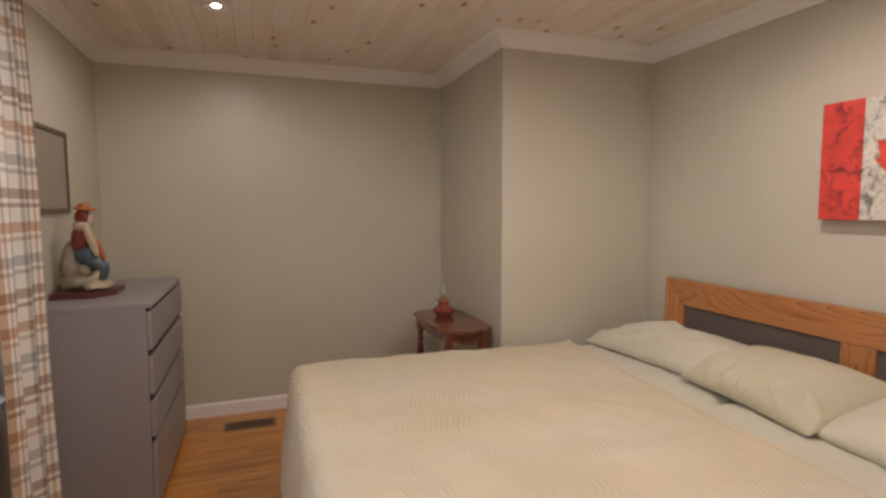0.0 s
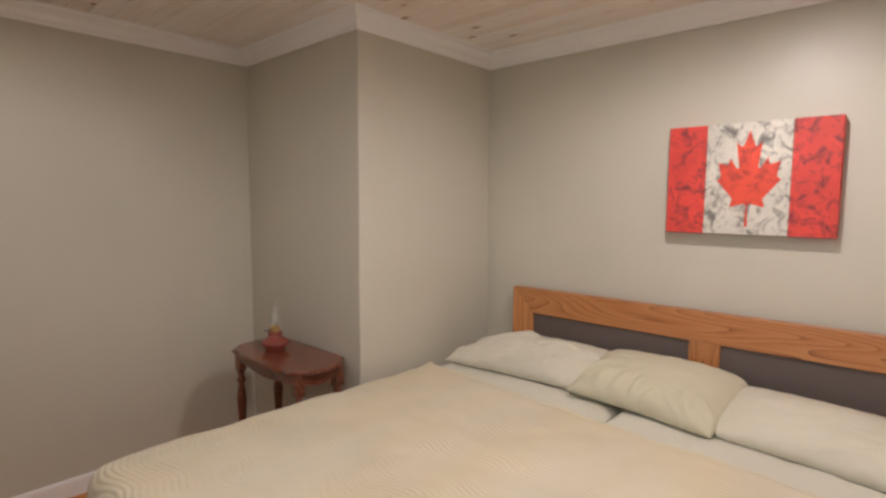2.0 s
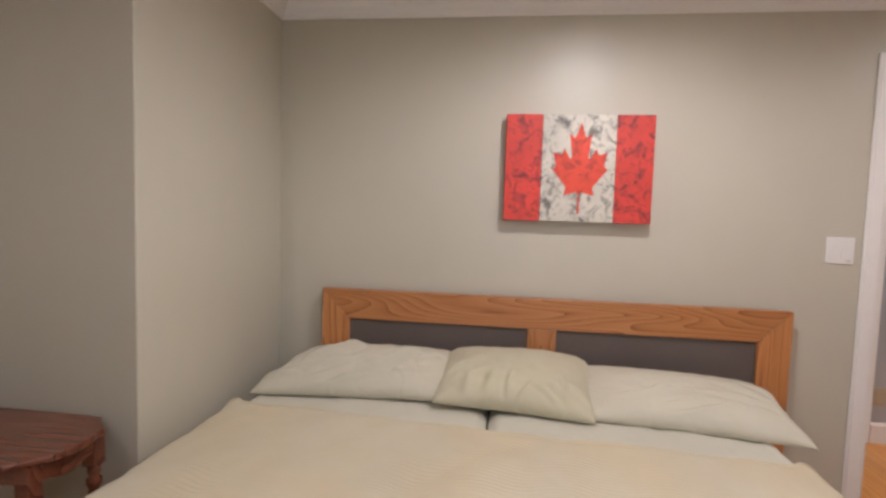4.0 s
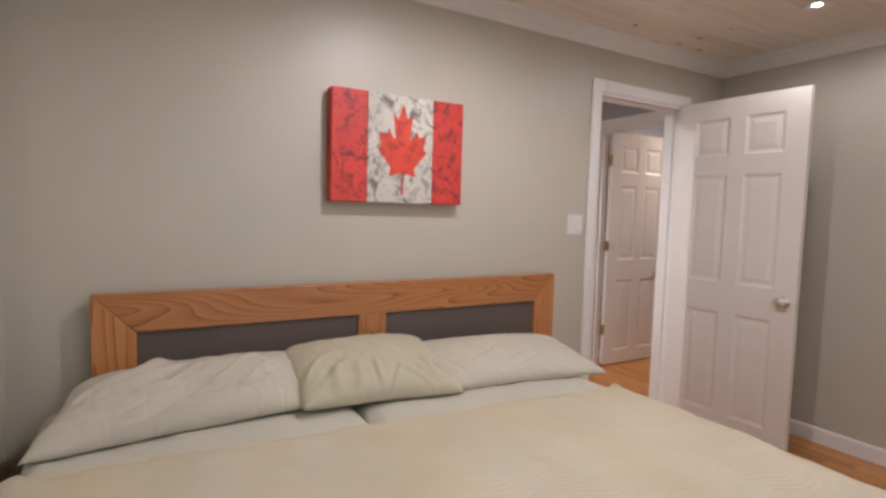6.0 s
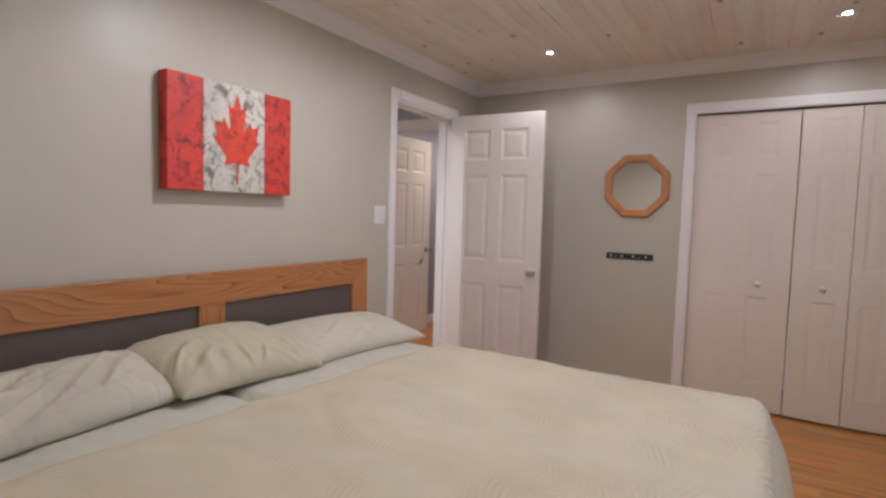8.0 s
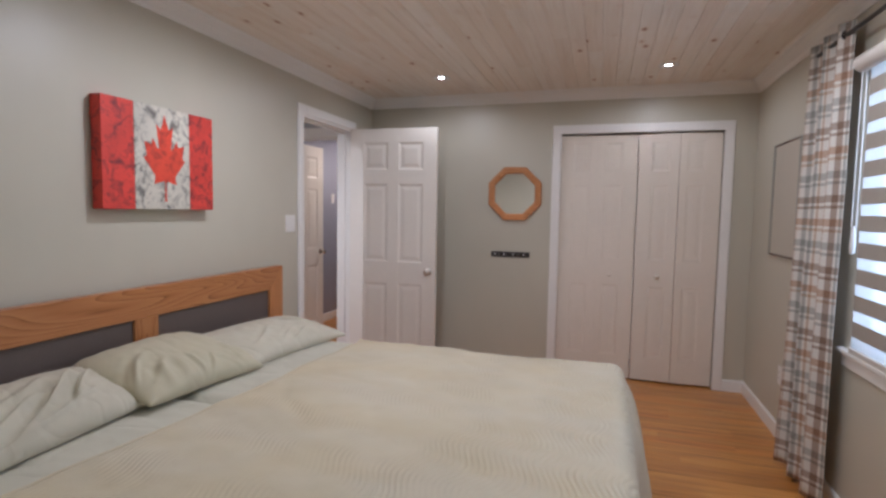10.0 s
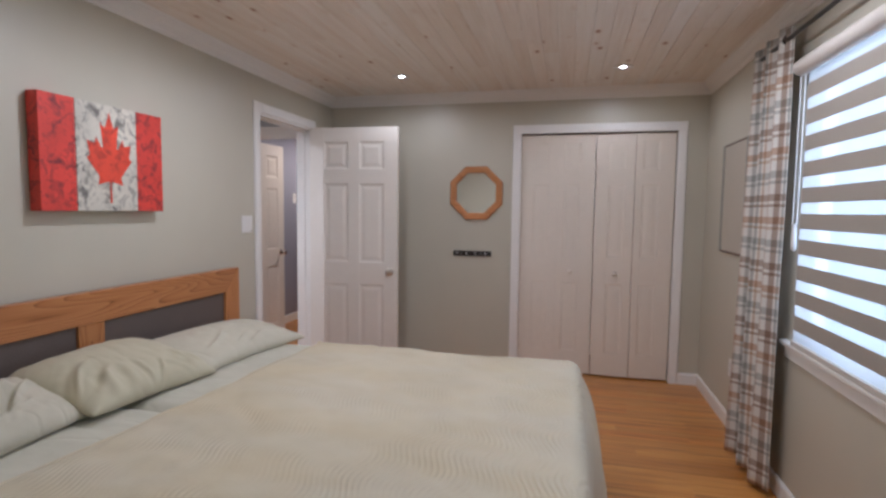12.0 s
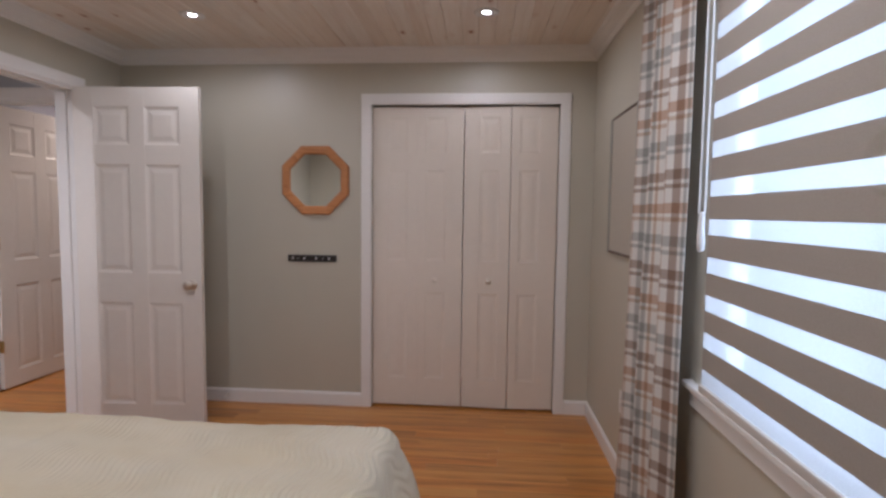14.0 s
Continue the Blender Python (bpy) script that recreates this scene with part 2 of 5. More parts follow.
def flag_paint(name, col, blot, amount):
    """Distressed paint on canvas: clotted dark blots, veins and weave."""
    m, t, p = shader(name)
    pos = world_pos(t)
    big = noise_tex(t, pos, 17.0, 6.0, 0.66, 0.9)
    vein = noise_tex(t, pos, 26.0, 4.0, 0.6, 2.5)
    tone = noise_tex(t, pos, 5.0, 3.0)
    base = ramp(t, tone, [(0.3, [c * 0.82 for c in col]), (0.7, [min(1, c * 1.1) for c in col])])
    mask = math_n(t, "MAXIMUM", ramp(t, big, [(0.49, (0, 0, 0)), (0.63, (1, 1, 1))]), math_n(t, "MULTIPLY", ramp(t, vein, [(0.60, (0, 0, 0)), (0.70, (1, 1, 1))]), 0.7))
    t.links.new(mixc(t, math_n(t, "MULTIPLY", mask, amount), base, blot), p.inputs["Base Color"])
    p.inputs["Roughness"].default_value = 0.55
    add_bump(t, p, math_n(t, "ADD", noise_tex(t, pos, 500.0, 1.0), big), 0.15, 0.002)
    return m


def glass(name):
    """Thin clear glass: see-through with a sharp sheen."""
    m, t, p = shader(name)
    gl = nd(t, "ShaderNodeBsdfGlossy", {"Color": (1, 1, 1, 1), "Roughness": 0.02})
    tp = nd(t, "ShaderNodeBsdfTransparent", {"Color": (0.96, 0.98, 0.97, 1)})
    mx = nd(t, "ShaderNodeMixShader", {0: 0.16, 1: tp.outputs[0], 2: gl.outputs[0]})
    t.links.new(mx.outputs[0], t.nodes["Material Output"].inputs[0])
    return m


def glow(name, col, strength):
    m, t, p = shader(name)
    p.inputs["Base Color"].default_value = (0.9, 0.9, 0.9, 1)
    p.inputs["Emission Color"].default_value, p.inputs["Emission Strength"].default_value = (*col, 1), strength
    return m


def blind_fabric(name, col, through_part, clear):
    """Roller-blind cloth that lets some daylight through."""
    m, t, p = shader(name)
    pos = world_pos(t)
    weave = noise_tex(t, mapping(t, pos, (1, 240, 500)), 1.0, 2.0)
    c = ramp(t, weave, [(0.3, [v * 0.93 for v in col]), (0.7, [min(1, v * 1.05) for v in col])])
    t.links.new(c, p.inputs["Base Color"])
    p.inputs["Roughness"].default_value = 0.8
    tr = nd(t, "ShaderNodeBsdfTranslucent", {"Color": c})
    mx = nd(t, "ShaderNodeMixShader", {0: through_part, 1: p.outputs[0], 2: tr.outputs[0]})
    tp = nd(t, "ShaderNodeBsdfTransparent")
    my = nd(t, "ShaderNodeMixShader", {0: clear, 1: mx.outputs[0], 2: tp.outputs[0]})
    t.links.new(my.outputs[0], t.nodes["Material Output"].inputs[0])
    return m


GREIGE = wall_paint("greige_wall_paint", (0.559, 0.526, 0.43))
BLUE = wall_paint("blue_grey_wall_paint", (0.43, 0.45, 0.48))
PURPLE = wall_paint("slate_violet_wall_paint", (0.29, 0.295, 0.36))
WHITE = plain("white_trim_paint", (0.86, 0.835, 0.80), 0.38, var=0.03, bump=0.03)
DOOR_WHITE = plain("white_door_paint", (0.81, 0.76, 0.69), 0.42, var=0.03, fine=25.0, bump=0.06)
CLOSET_WHITE = plain("closet_door_paint", (0.80, 0.725, 0.63), 0.45, var=0.03, fine=25.0, bump=0.06)
FLOOR_WOOD = floor_boards()
PINE = pine_ceiling()
PLAID = plaid()
COMFORTER = cloth("cream_quilted_cotton", (0.64, 0.577, 0.432), quilt=1.8)
PILLOW = cloth("pale_sage_cotton", (0.565, 0.525, 0.375), wrinkle=1.2)
PILLOW_PALE = cloth("pale_ivory_cotton", (0.61, 0.575, 0.455), wrinkle=1.9)
SHEET = cloth("pale_cream_sheet", (0.63, 0.61, 0.50), wrinkle=1.4)
OAK_Y = wood("stained_oak_rail", (0.13, 0.036, 0.011), (0.43, 0.165, 0.052), (0.54, 0.24, 0.085), along=1, ring=24.0)
OAK_Z = wood("stained_oak_stile", (0.13, 0.036, 0.011), (0.43, 0.17, 0.052), (0.54, 0.24, 0.085), along=2, ring=22.0)
OAK_X = wood("mirror_oak", (0.30, 0.11, 0.03), (0.50, 0.20, 0.065), (0.58, 0.26, 0.09), along=0, ring=20.0)
MAHOGANY = wood("dark_mahogany", (0.055, 0.014, 0.008), (0.14, 0.04, 0.02), (0.21, 0.07, 0.035), rough=0.22, along=1, ring=10.0, coat=0.4)
PANEL_CLOTH = plain("brown_grey_leather", (0.118, 0.092, 0.080), 0.6, var=0.15, fine=120.0, bump=0.25)
TAUPE = plain("taupe_dresser_paint", (0.285, 0.268, 0.272), 0.4, var=0.05, fine=40.0)
# Near-black paint stands in for shade in grooves, vent well and outlet slots.
RECESS_SHADE = plain("painted_recess_shade", (0.014, 0.011, 0.010), 0.7)
CHROME = plain("satin_nickel", (0.74, 0.70, 0.64), 0.28, 1.0, var=0.05, bump=0.02)
BRASS = plain("aged_brass", (0.58, 0.40, 0.16), 0.32, 1.0, var=0.12, bump=0.03)
IRON = plain("dark_bronze_metal", (0.05, 0.045, 0.045), 0.45, 0.6)
VENT_METAL = plain("brown_register_metal", (0.27, 0.15, 0.08), 0.4, 0.3)
PLASTIC = plain("white_plastic", (0.82, 0.80, 0.77), 0.35, var=0.02, bump=0.01)
CLAY = plain("red_glazed_pottery", (0.25, 0.055, 0.035), 0.2, var=0.2, fine=18.0, bump=0.05)
RED = flag_paint("red_flag_paint", (0.70, 0.062, 0.042), (0.10, 0.02, 0.03), 0.8)
CANVAS = flag_paint("white_flag_paint", (0.66, 0.62, 0.53), (0.10, 0.09, 0.085), 0.85)
LEAF_RED = flag_paint("leaf_red_paint", (0.74, 0.075, 0.035), (0.20, 0.025, 0.025), 0.6)
MIRROR, _t, _p = shader("mirror_silver")
_p.inputs["Base Color"].default_value, _p.inputs["Metallic"].default_value, _p.inputs["Roughness"].default_value = (0.9, 0.9, 0.88, 1), 1.0, 0.015
GLASS = glass("clear_glass")
LENS = glow("downlight_lens", (1.0, 0.93, 0.82), 14.0)
SHEER = blind_fabric("sheer_band", (0.86, 0.88, 0.90), 0.55, 0.35)
OPAQUE_BAND = blind_fabric("taupe_band", (0.42, 0.37, 0.31), 0.10, 0.0)
BLIND_CASE = plain("blind_cassette", (0.62, 0.57, 0.51), 0.5, var=0.03)
FRAME_GREY = plain("grey_frame", (0.30, 0.30, 0.26), 0.5)
PALE_PANEL = plain("pale_print_paper", (0.50, 0.455, 0.375), 0.4, var=0.06)
DIM_PRINT = plain("dim_print_paper", (0.30, 0.26, 0.21), 0.35, var=0.12)
FRAME_BROWN = plain("thin_brown_frame", (0.13, 0.085, 0.06), 0.4)
GROUND = plain("grass_and_gravel", (0.16, 0.17, 0.10), 0.9, var=0.4, big=0.6, fine=12.0)
ROCK = plain("figurine_stone_glaze", (0.27, 0.23, 0.17), 0.35, var=0.35, fine=30.0)
SHIRT = plain("figurine_red_glaze", (0.20, 0.03, 0.025), 0.3, var=0.2)
TROUSERS = plain("figurine_blue_glaze", (0.07, 0.10, 0.13), 0.3, var=0.3)
CREAM_GLAZE = plain("figurine_cream_glaze", (0.48, 0.40, 0.28), 0.3, var=0.1)
STRAW = plain("figurine_straw_glaze", (0.42, 0.15, 0.05), 0.4, var=0.15)
PLINTH = plain("figurine_plinth_wood", (0.11, 0.03, 0.025), 0.3, var=0.2)

# ---- mesh helpers ----
def thing(name, at=(0, 0, 0), label="", category="", group="", kind="", m=None):
    ob = new(name)
    ob.matrix_basis = m or Matrix.Translation(at)
    ob.empty_display_size = 0.1
    return tagged(ob, label, category, group, kind)


def mesh_of(bm, name, material, smooth=False):
    me = bpy.data.meshes.new(name)
    bmesh.ops.recalc_face_normals(bm, faces=bm.faces)
    if smooth:
        for f in bm.faces:
            f.smooth = True
    bm.to_mesh(me)
    bm.free()
    for k in (material if isinstance(material, list) else [material]):
        me.materials.append(k)
    return me


def part(name, bm, material, parent, label="", smooth=False, local=False):
    """Links bm as one mesh under a thing or a part. Built in world places unless local."""
    ob = new(name, mesh_of(bm, name, material, smooth))
    ob.parent = parent
    if parent.type == "EMPTY" and not local:
        ob.matrix_parent_inverse = parent.matrix_basis.inverted()
    return tagged(ob, label)


def solid(name, bm, material, label="", category="", kind="", group="", smooth=False):
    return tagged(new(name, mesh_of(bm, name, material, smooth)), label, category, group, kind)


def bx(bm, a, b, bev=0.0, seg=1):
    lo, hi = [min(p, q) for p, q in zip(a, b)], [max(p, q) for p, q in zip(a, b)]
    mid, dim = [(p + q) / 2 for p, q in zip(lo, hi)], [q - p for p, q in zip(lo, hi)]
    r = bmesh.ops.create_cube(bm, size=1, matrix=Matrix.Translation(mid) @ Matrix.Diagonal((*dim, 1)))
    if bev:
        edges = list({e for v in r["verts"] for e in v.link_edges})
        bmesh.ops.bevel(bm, geom=edges, offset=bev, segments=seg, affect="EDGES", profile=0.5)
    return bm


def box(a, b, bev=0.0, seg=1):
    return bx(bmesh.new(), a, b, bev, seg)


def lathe(profile, m=None, seg=24, bm=None):
    """Turns (radius, height) pairs round z."""
    bm = bm or bmesh.new()
    m = m or Matrix()
    rings = []
    for r, z in profile:
        rings.append([bm.verts.new(m @ Vector((r * math.cos(2 * math.pi * k / seg), r * math.sin(2 * math.pi * k / seg), z))) for k in range(seg)] if r > 1e-6 else [bm.verts.new(m @ Vector((0, 0, z)))])
    for a, b in zip(rings, rings[1:]):
        for k in range(seg):
            q = [a[k % len(a)], a[(k + 1) % len(a)], b[(k + 1) % len(b)], b[k % len(b)]]
            q = list(dict.fromkeys(q))
            if len(q) > 2:
                bm.faces.new(q)
    return bm


def tube(p, q, r, seg=12, bm=None):
    d = Vector(q) - Vector(p)
    m = Matrix.Translation(p) @ d.to_track_quat("Z", "Y").to_matrix().to_4x4()
    return lathe([(0, 0), (r, 0), (r, d.length), (0, d.length)], m, seg, bm)


def extrude_poly(points, lift, bm=None):
    """A prism: a closed outline of 3D points pushed along a vector."""
    bm = bm or bmesh.new()
    a = [bm.verts.new(Vector(p)) for p in points]
    b = [bm.verts.new(Vector(p) + Vector(lift)) for p in points]
    bm.faces.new(a), bm.faces.new(b[::-1])
    for k in range(len(a)):
        j = (k + 1) % len(a)
        bm.faces.new((a[k], b[k], b[j], a[j]))
    return bm


def grid(fn, nu, nv, uv=None):
    """A sheet of nu x nv cells; fn(u, v) gives the place for u, v in 0..1."""
    bm = bmesh.new()
    vs = [[bm.verts.new(fn(i / nu, j / nv)) for j in range(nv + 1)] for i in range(nu + 1)]
    lay = bm.loops.layers.uv.new("UVMap") if uv else None
    for i in range(nu):
        for j in range(nv):
            f = bm.faces.new((vs[i][j], vs[i + 1][j], vs[i + 1][j + 1], vs[i][j + 1]))
            if uv:
                for lp, (a, b) in zip(f.loops, ((i, j), (i + 1, j), (i + 1, j + 1), (i, j + 1))):
                    lp[lay].uv = uv(a / nu, b / nv)
    return bm


def mitred(path, profile, closed=False):
    """One mesh per straight run: a moulding profile (out, z) along a plan path with the room on its left, mitred at the corners."""
    n, out = len(path), []
    for k in range(n if closed else n - 1):
        p, q = Vector(path[k]), Vector(path[(k + 1) % n])
        d = (q - p).normalized()
        nrm = Vector((-d.y, d.x))
        prev = (p - Vector(path[k - 1])).normalized() if (closed or k > 0) else d
        nxt = (Vector(path[(k + 2) % n]) - q).normalized() if (closed or k < n - 2) else d

        def corner(at, d0, d1):
            n0, n1 = Vector((-d0.y, d0.x)), Vector((-d1.y, d1.x))
            return (n0 + n1) / max(0.2, 1 + n0.dot(n1))
        c0, c1 = corner(p, prev, d), corner(q, d, nxt)
        bm = bmesh.new()
        a = [bm.verts.new((p.x + c0.x * o, p.y + c0.y * o, z)) for o, z in profile]
        b = [bm.verts.new((q.x + c1.x * o, q.y + c1.y * o, z)) for o, z in profile]
        for i in range(len(profile)):
            j = (i + 1) % len(profile)
            bm.faces.new((a[i], a[j], b[j], b[i]))
        bm.faces.new(a[::-1]), bm.faces.new(b)
        out.append(bm)
    return out


def structure(name, bm, material, label, category):
    return solid(name, bm, material, label, category, "structure")

def pipe(points, r, seg=8):
    """One bent tube along a line of points."""
    bm, prev = bmesh.new(), None
    for k, p in enumerate(points):
        d = (points[min(k + 1, len(points) - 1)] - points[max(k - 1, 0)]).normalized()
        side = d.cross(Vector((0, 0, 1))).normalized()
        up = side.cross(d)
        ring = [bm.verts.new(p + r * (math.cos(2 * math.pi * s / seg) * side + math.sin(2 * math.pi * s / seg) * up)) for s in range(seg)]
        if prev:
            for s in range(seg):
                bm.faces.new((prev[s], prev[(s + 1) % seg], ring[(s + 1) % seg], ring[s]))
        prev = ring
    return bm


# ---- walls, floor base, ceiling ----
bm = box((W - TH, S - TH, 0), (W, WIN_Y0, CEIL))
bx(bm, (W - TH, WIN_Y1, 0), (W, JOG, CEIL)), bx(bm, (W2 - TH, JOG, 0), (W2, N + TH, CEIL)), bx(bm, (W2 - TH, JOG - 0.03, 0), (W - TH, JOG, CEIL)), bx(bm, (W - TH, WIN_Y0, 0), (W, WIN_Y1, WIN_Z0)), bx(bm, (W - TH, WIN_Y0, WIN_Z1), (W, WIN_Y1, CEIL))
structure("wall_west", bm, GREIGE, "greige painted wall with a wide window", "wall")
structure("wall_north", box((W2, N, 0), (BX, N + TH, CEIL)), GREIGE, "plain greige painted wall above a white baseboard", "wall")
structure("wall_corner_box", box((BX, BY, 0), (E + TH, N + TH, CEIL), 0.003), GREIGE, "greige painted boxed-out corner of the bedroom", "wall")
bm = box((E, DOOR_Y1, 0), (E + TH, BY, CEIL))
bx(bm, (E, S - TH, 0), (E + TH, DOOR_Y0, CEIL)), bx(bm, (E, DOOR_Y0, DOOR_Z), (E + TH, DOOR_Y1, CEIL))
structure("wall_east", bm, GREIGE, "greige painted wall behind the bed with a doorway", "wall")
bm = box((W, S - TH, 0), (CL_X0, S, CEIL))
bx(bm, (CL_X1, S - TH, 0), (E, S, CEIL)), bx(bm, (CL_X0, S - TH, CL_Z), (CL_X1, S, CEIL))
structure("wall_south", bm, GREIGE, "greige painted wall with a closet opening", "wall")
bm = box((W, S - 0.75, 0), (1.2, S - 0.70, CEIL))
bx(bm, (W - 0.05, S - 0.75, 0), (W, S - TH, CEIL)), bx(bm, (1.2, S - 0.75, 0), (1.25, S - TH, CEIL))
structure("wall_closet", bm, WHITE, "plain white closet interior walls", "wall")
SD0, SD1, SDZ = 0.998, 1.758, 1.966            # doorway across the hall
bm = box((HALL_E, HALL_S, 0), (HALL_E + TH, SD0, CEIL))
bx(bm, (HALL_E, SD1, 0), (HALL_E + TH, HALL_N, CEIL)), bx(bm, (HALL_E, SD0, SDZ), (HALL_E + TH, SD1, CEIL))
bx(bm, (E + TH, HALL_N, 0), (HALL_E + TH, HALL_N + TH, CEIL))
structure("wall_hall", bm, BLUE, "blue-grey painted hallway wall", "wall")
HD0, HD1 = 2.66, 3.42
bm = box((HD1, HALL_S - 0.11, 0), (HALL_E + 0.08, HALL_S, CEIL))
bx(bm, (E + TH, HALL_S - 0.11, 0), (HD0, HALL_S, CEIL)), bx(bm, (HD0, HALL_S - 0.11, 2.045), (HD1, HALL_S, CEIL))
structure("wall_hall_end", bm, BLUE, "blue-grey hallway end wall with a doorway", "wall")
bm = box((3.56, -2.6, 0), (3.56 + TH, HALL_S - 0.11, CEIL))
bx(bm, (2.41, -2.6 - TH, 0), (3.56 + TH, -2.6, CEIL)), bx(bm, (2.41, -2.6, 0), (2.53, S - TH, CEIL))
structure("wall_far_room", bm, PURPLE, "slate violet painted wall of the far room", "wall")
bm = box((HALL_E + TH, 0.70, 0), (5.3, 0.80, CEIL))
bx(bm, (HALL_E + TH, 2.40, 0), (5.3, 2.50, CEIL)), bx(bm, (5.2, 0.80, 0), (5.3, 2.40, CEIL)), bx(bm, (HALL_E + TH, 0.70, CEIL + 0.001), (5.3, 2.50, CEIL + 0.12))
structure("wall_side_room", bm, GREIGE, "greige walls of the room across the hall", "wall")
structure("floor_side_room", box((3.75, 0.70, -0.12), (5.3, 2.50, 0.0)), FLOOR_WOOD, "honey-coloured oak floor across the hall", "floor")
floor = structure("floor", box((W2 - TH, -2.75, -0.12), (3.75, N + TH, -0.016)), FLOOR_WOOD, "honey-coloured narrow oak board floor", "floor")
structure("ground", box((-400, -400, -0.9), (400, 400, -0.7)), GROUND, "grass and gravel ground outside the house", "ground")

bm = bmesh.new()
x, pw = W2 - 0.02, 0.0945
while x < 3.7:
    x1, g = x + pw, 0.005
    rows = [(x, CEIL + 0.0045), (x + g, CEIL), (x1 - g, CEIL), (x1, CEIL + 0.0045), (x1, CEIL + 0.02), (x, CEIL + 0.02)]
    ys = [-2.75] + sorted(random.uniform(-1.5, N) for _ in range(2)) + [N + TH]
    for y0, y1 in zip(ys, ys[1:]):
        extrude_poly([(a, y0 + 0.0006, b) for a, b in rows], (0, y1 - y0 - 0.0012, 0), bm)
    x = x1
bx(bm, (W2 - TH, -2.75, CEIL + 0.021), (3.75, N + TH, CEIL + 0.15))
structure("ceiling", bm, PINE, "whitewashed knotty pine tongue-and-groove ceiling", "ceiling")

# ---- mouldings ----
CROWN = [(0.0, CEIL - 0.085), (0.010, CEIL - 0.085), (0.014, CEIL - 0.072), (0.022, CEIL - 0.066), (0.032, CEIL - 0.040), (0.050, CEIL - 0.022), (0.058, CEIL - 0.018), (0.062, CEIL - 0.008), (0.070, CEIL - 0.001), (0.0, CEIL - 0.001)]
for bm in mitred([(W, S), (E, S), (E, BY), (BX, BY), (BX, N), (W2, N), (W2, JOG), (W, JOG)], CROWN, True):
    structure("crown_moulding", bm, WHITE, "white painted stepped crown moulding", "trim")
for bm in mitred([(E + TH, HALL_S), (HALL_E, HALL_S), (HALL_E, HALL_N), (E + TH, HALL_N)], CROWN):
    structure("crown_moulding", bm, WHITE, "white painted crown moulding in the hallway", "trim")
BASE = [(0, 0), (0.013, 0), (0.013, 0.078), (0.009, 0.088), (0.004, 0.092), (0, 0.092)]
for run in ([(0.758, S), (E, S), (E, 0.83)], [(E, 1.73), (E, BY), (BX, BY), (BX, N), (W2, N), (W2, JOG), (W, JOG), (W, S), (-0.603, S)],
            [(2.53, -2.6), (3.56, -2.6), (3.56, HALL_S - 0.11)]):
    for bm in mitred(run, BASE):
        structure("baseboard", bm, WHITE, "white painted wooden baseboard", "baseboard")

HALL_BASE = [(0, 0), (0.014, 0), (0.014, 0.112), (0.009, 0.124), (0.004, 0.130), (0, 0.130)]
for run in ([(3.49, HALL_S), (HALL_E, HALL_S), (HALL_E, SD0 - 0.056)], [(HALL_E, SD1 + 0.056), (HALL_E, HALL_N), (E + TH, HALL_N), (E + TH, 1.74)]):
    for bm in mitred(run, HALL_BASE):
        structure("baseboard", bm, WHITE, "tall white painted hallway baseboard", "baseboard")


def casing(axis, at, side, a0, a1, top, name, width=0.068, label="white painted door casing"):
    """Door casing on a wall face: two legs and a head. axis x: the face is x = at; axis y: y = at. side: the room's way."""
    t0 = thing(name, (at, a0, 0) if axis == "x" else (a0, at, 0), label, "door frame", kind="structure")

    def piece(pn, lo, hi, z0, z1):
        bm = bmesh.new()
        for k0, k1, d in ((0.0, 1.0, 0.012), (0.12, 0.88, 0.017)):
            p, q = lo + (hi - lo) * k0, lo + (hi - lo) * k1
            zz0, zz1 = (z0, z1) if pn == "leg" else (z0 + (z1 - z0) * k0, z0 + (z1 - z0) * k1)
            a, b = (at + side * 0.0005, p, zz0), (at + side * d, q, zz1)
            if axis == "y":
                a, b = (a[1], a[0], a[2]), (b[1], b[0], b[2])
            bx(bm, a, b, 0.002)
        part(pn, bm, WHITE, t0)
    piece("leg", a0 - width, a0 + 0.004, 0, top - 0.004)
    piece("leg", a1 - 0.004, a1 + width, 0, top - 0.004)
    piece("head", a0 - width, a1 + width, top - 0.004, top + width)
    return t0


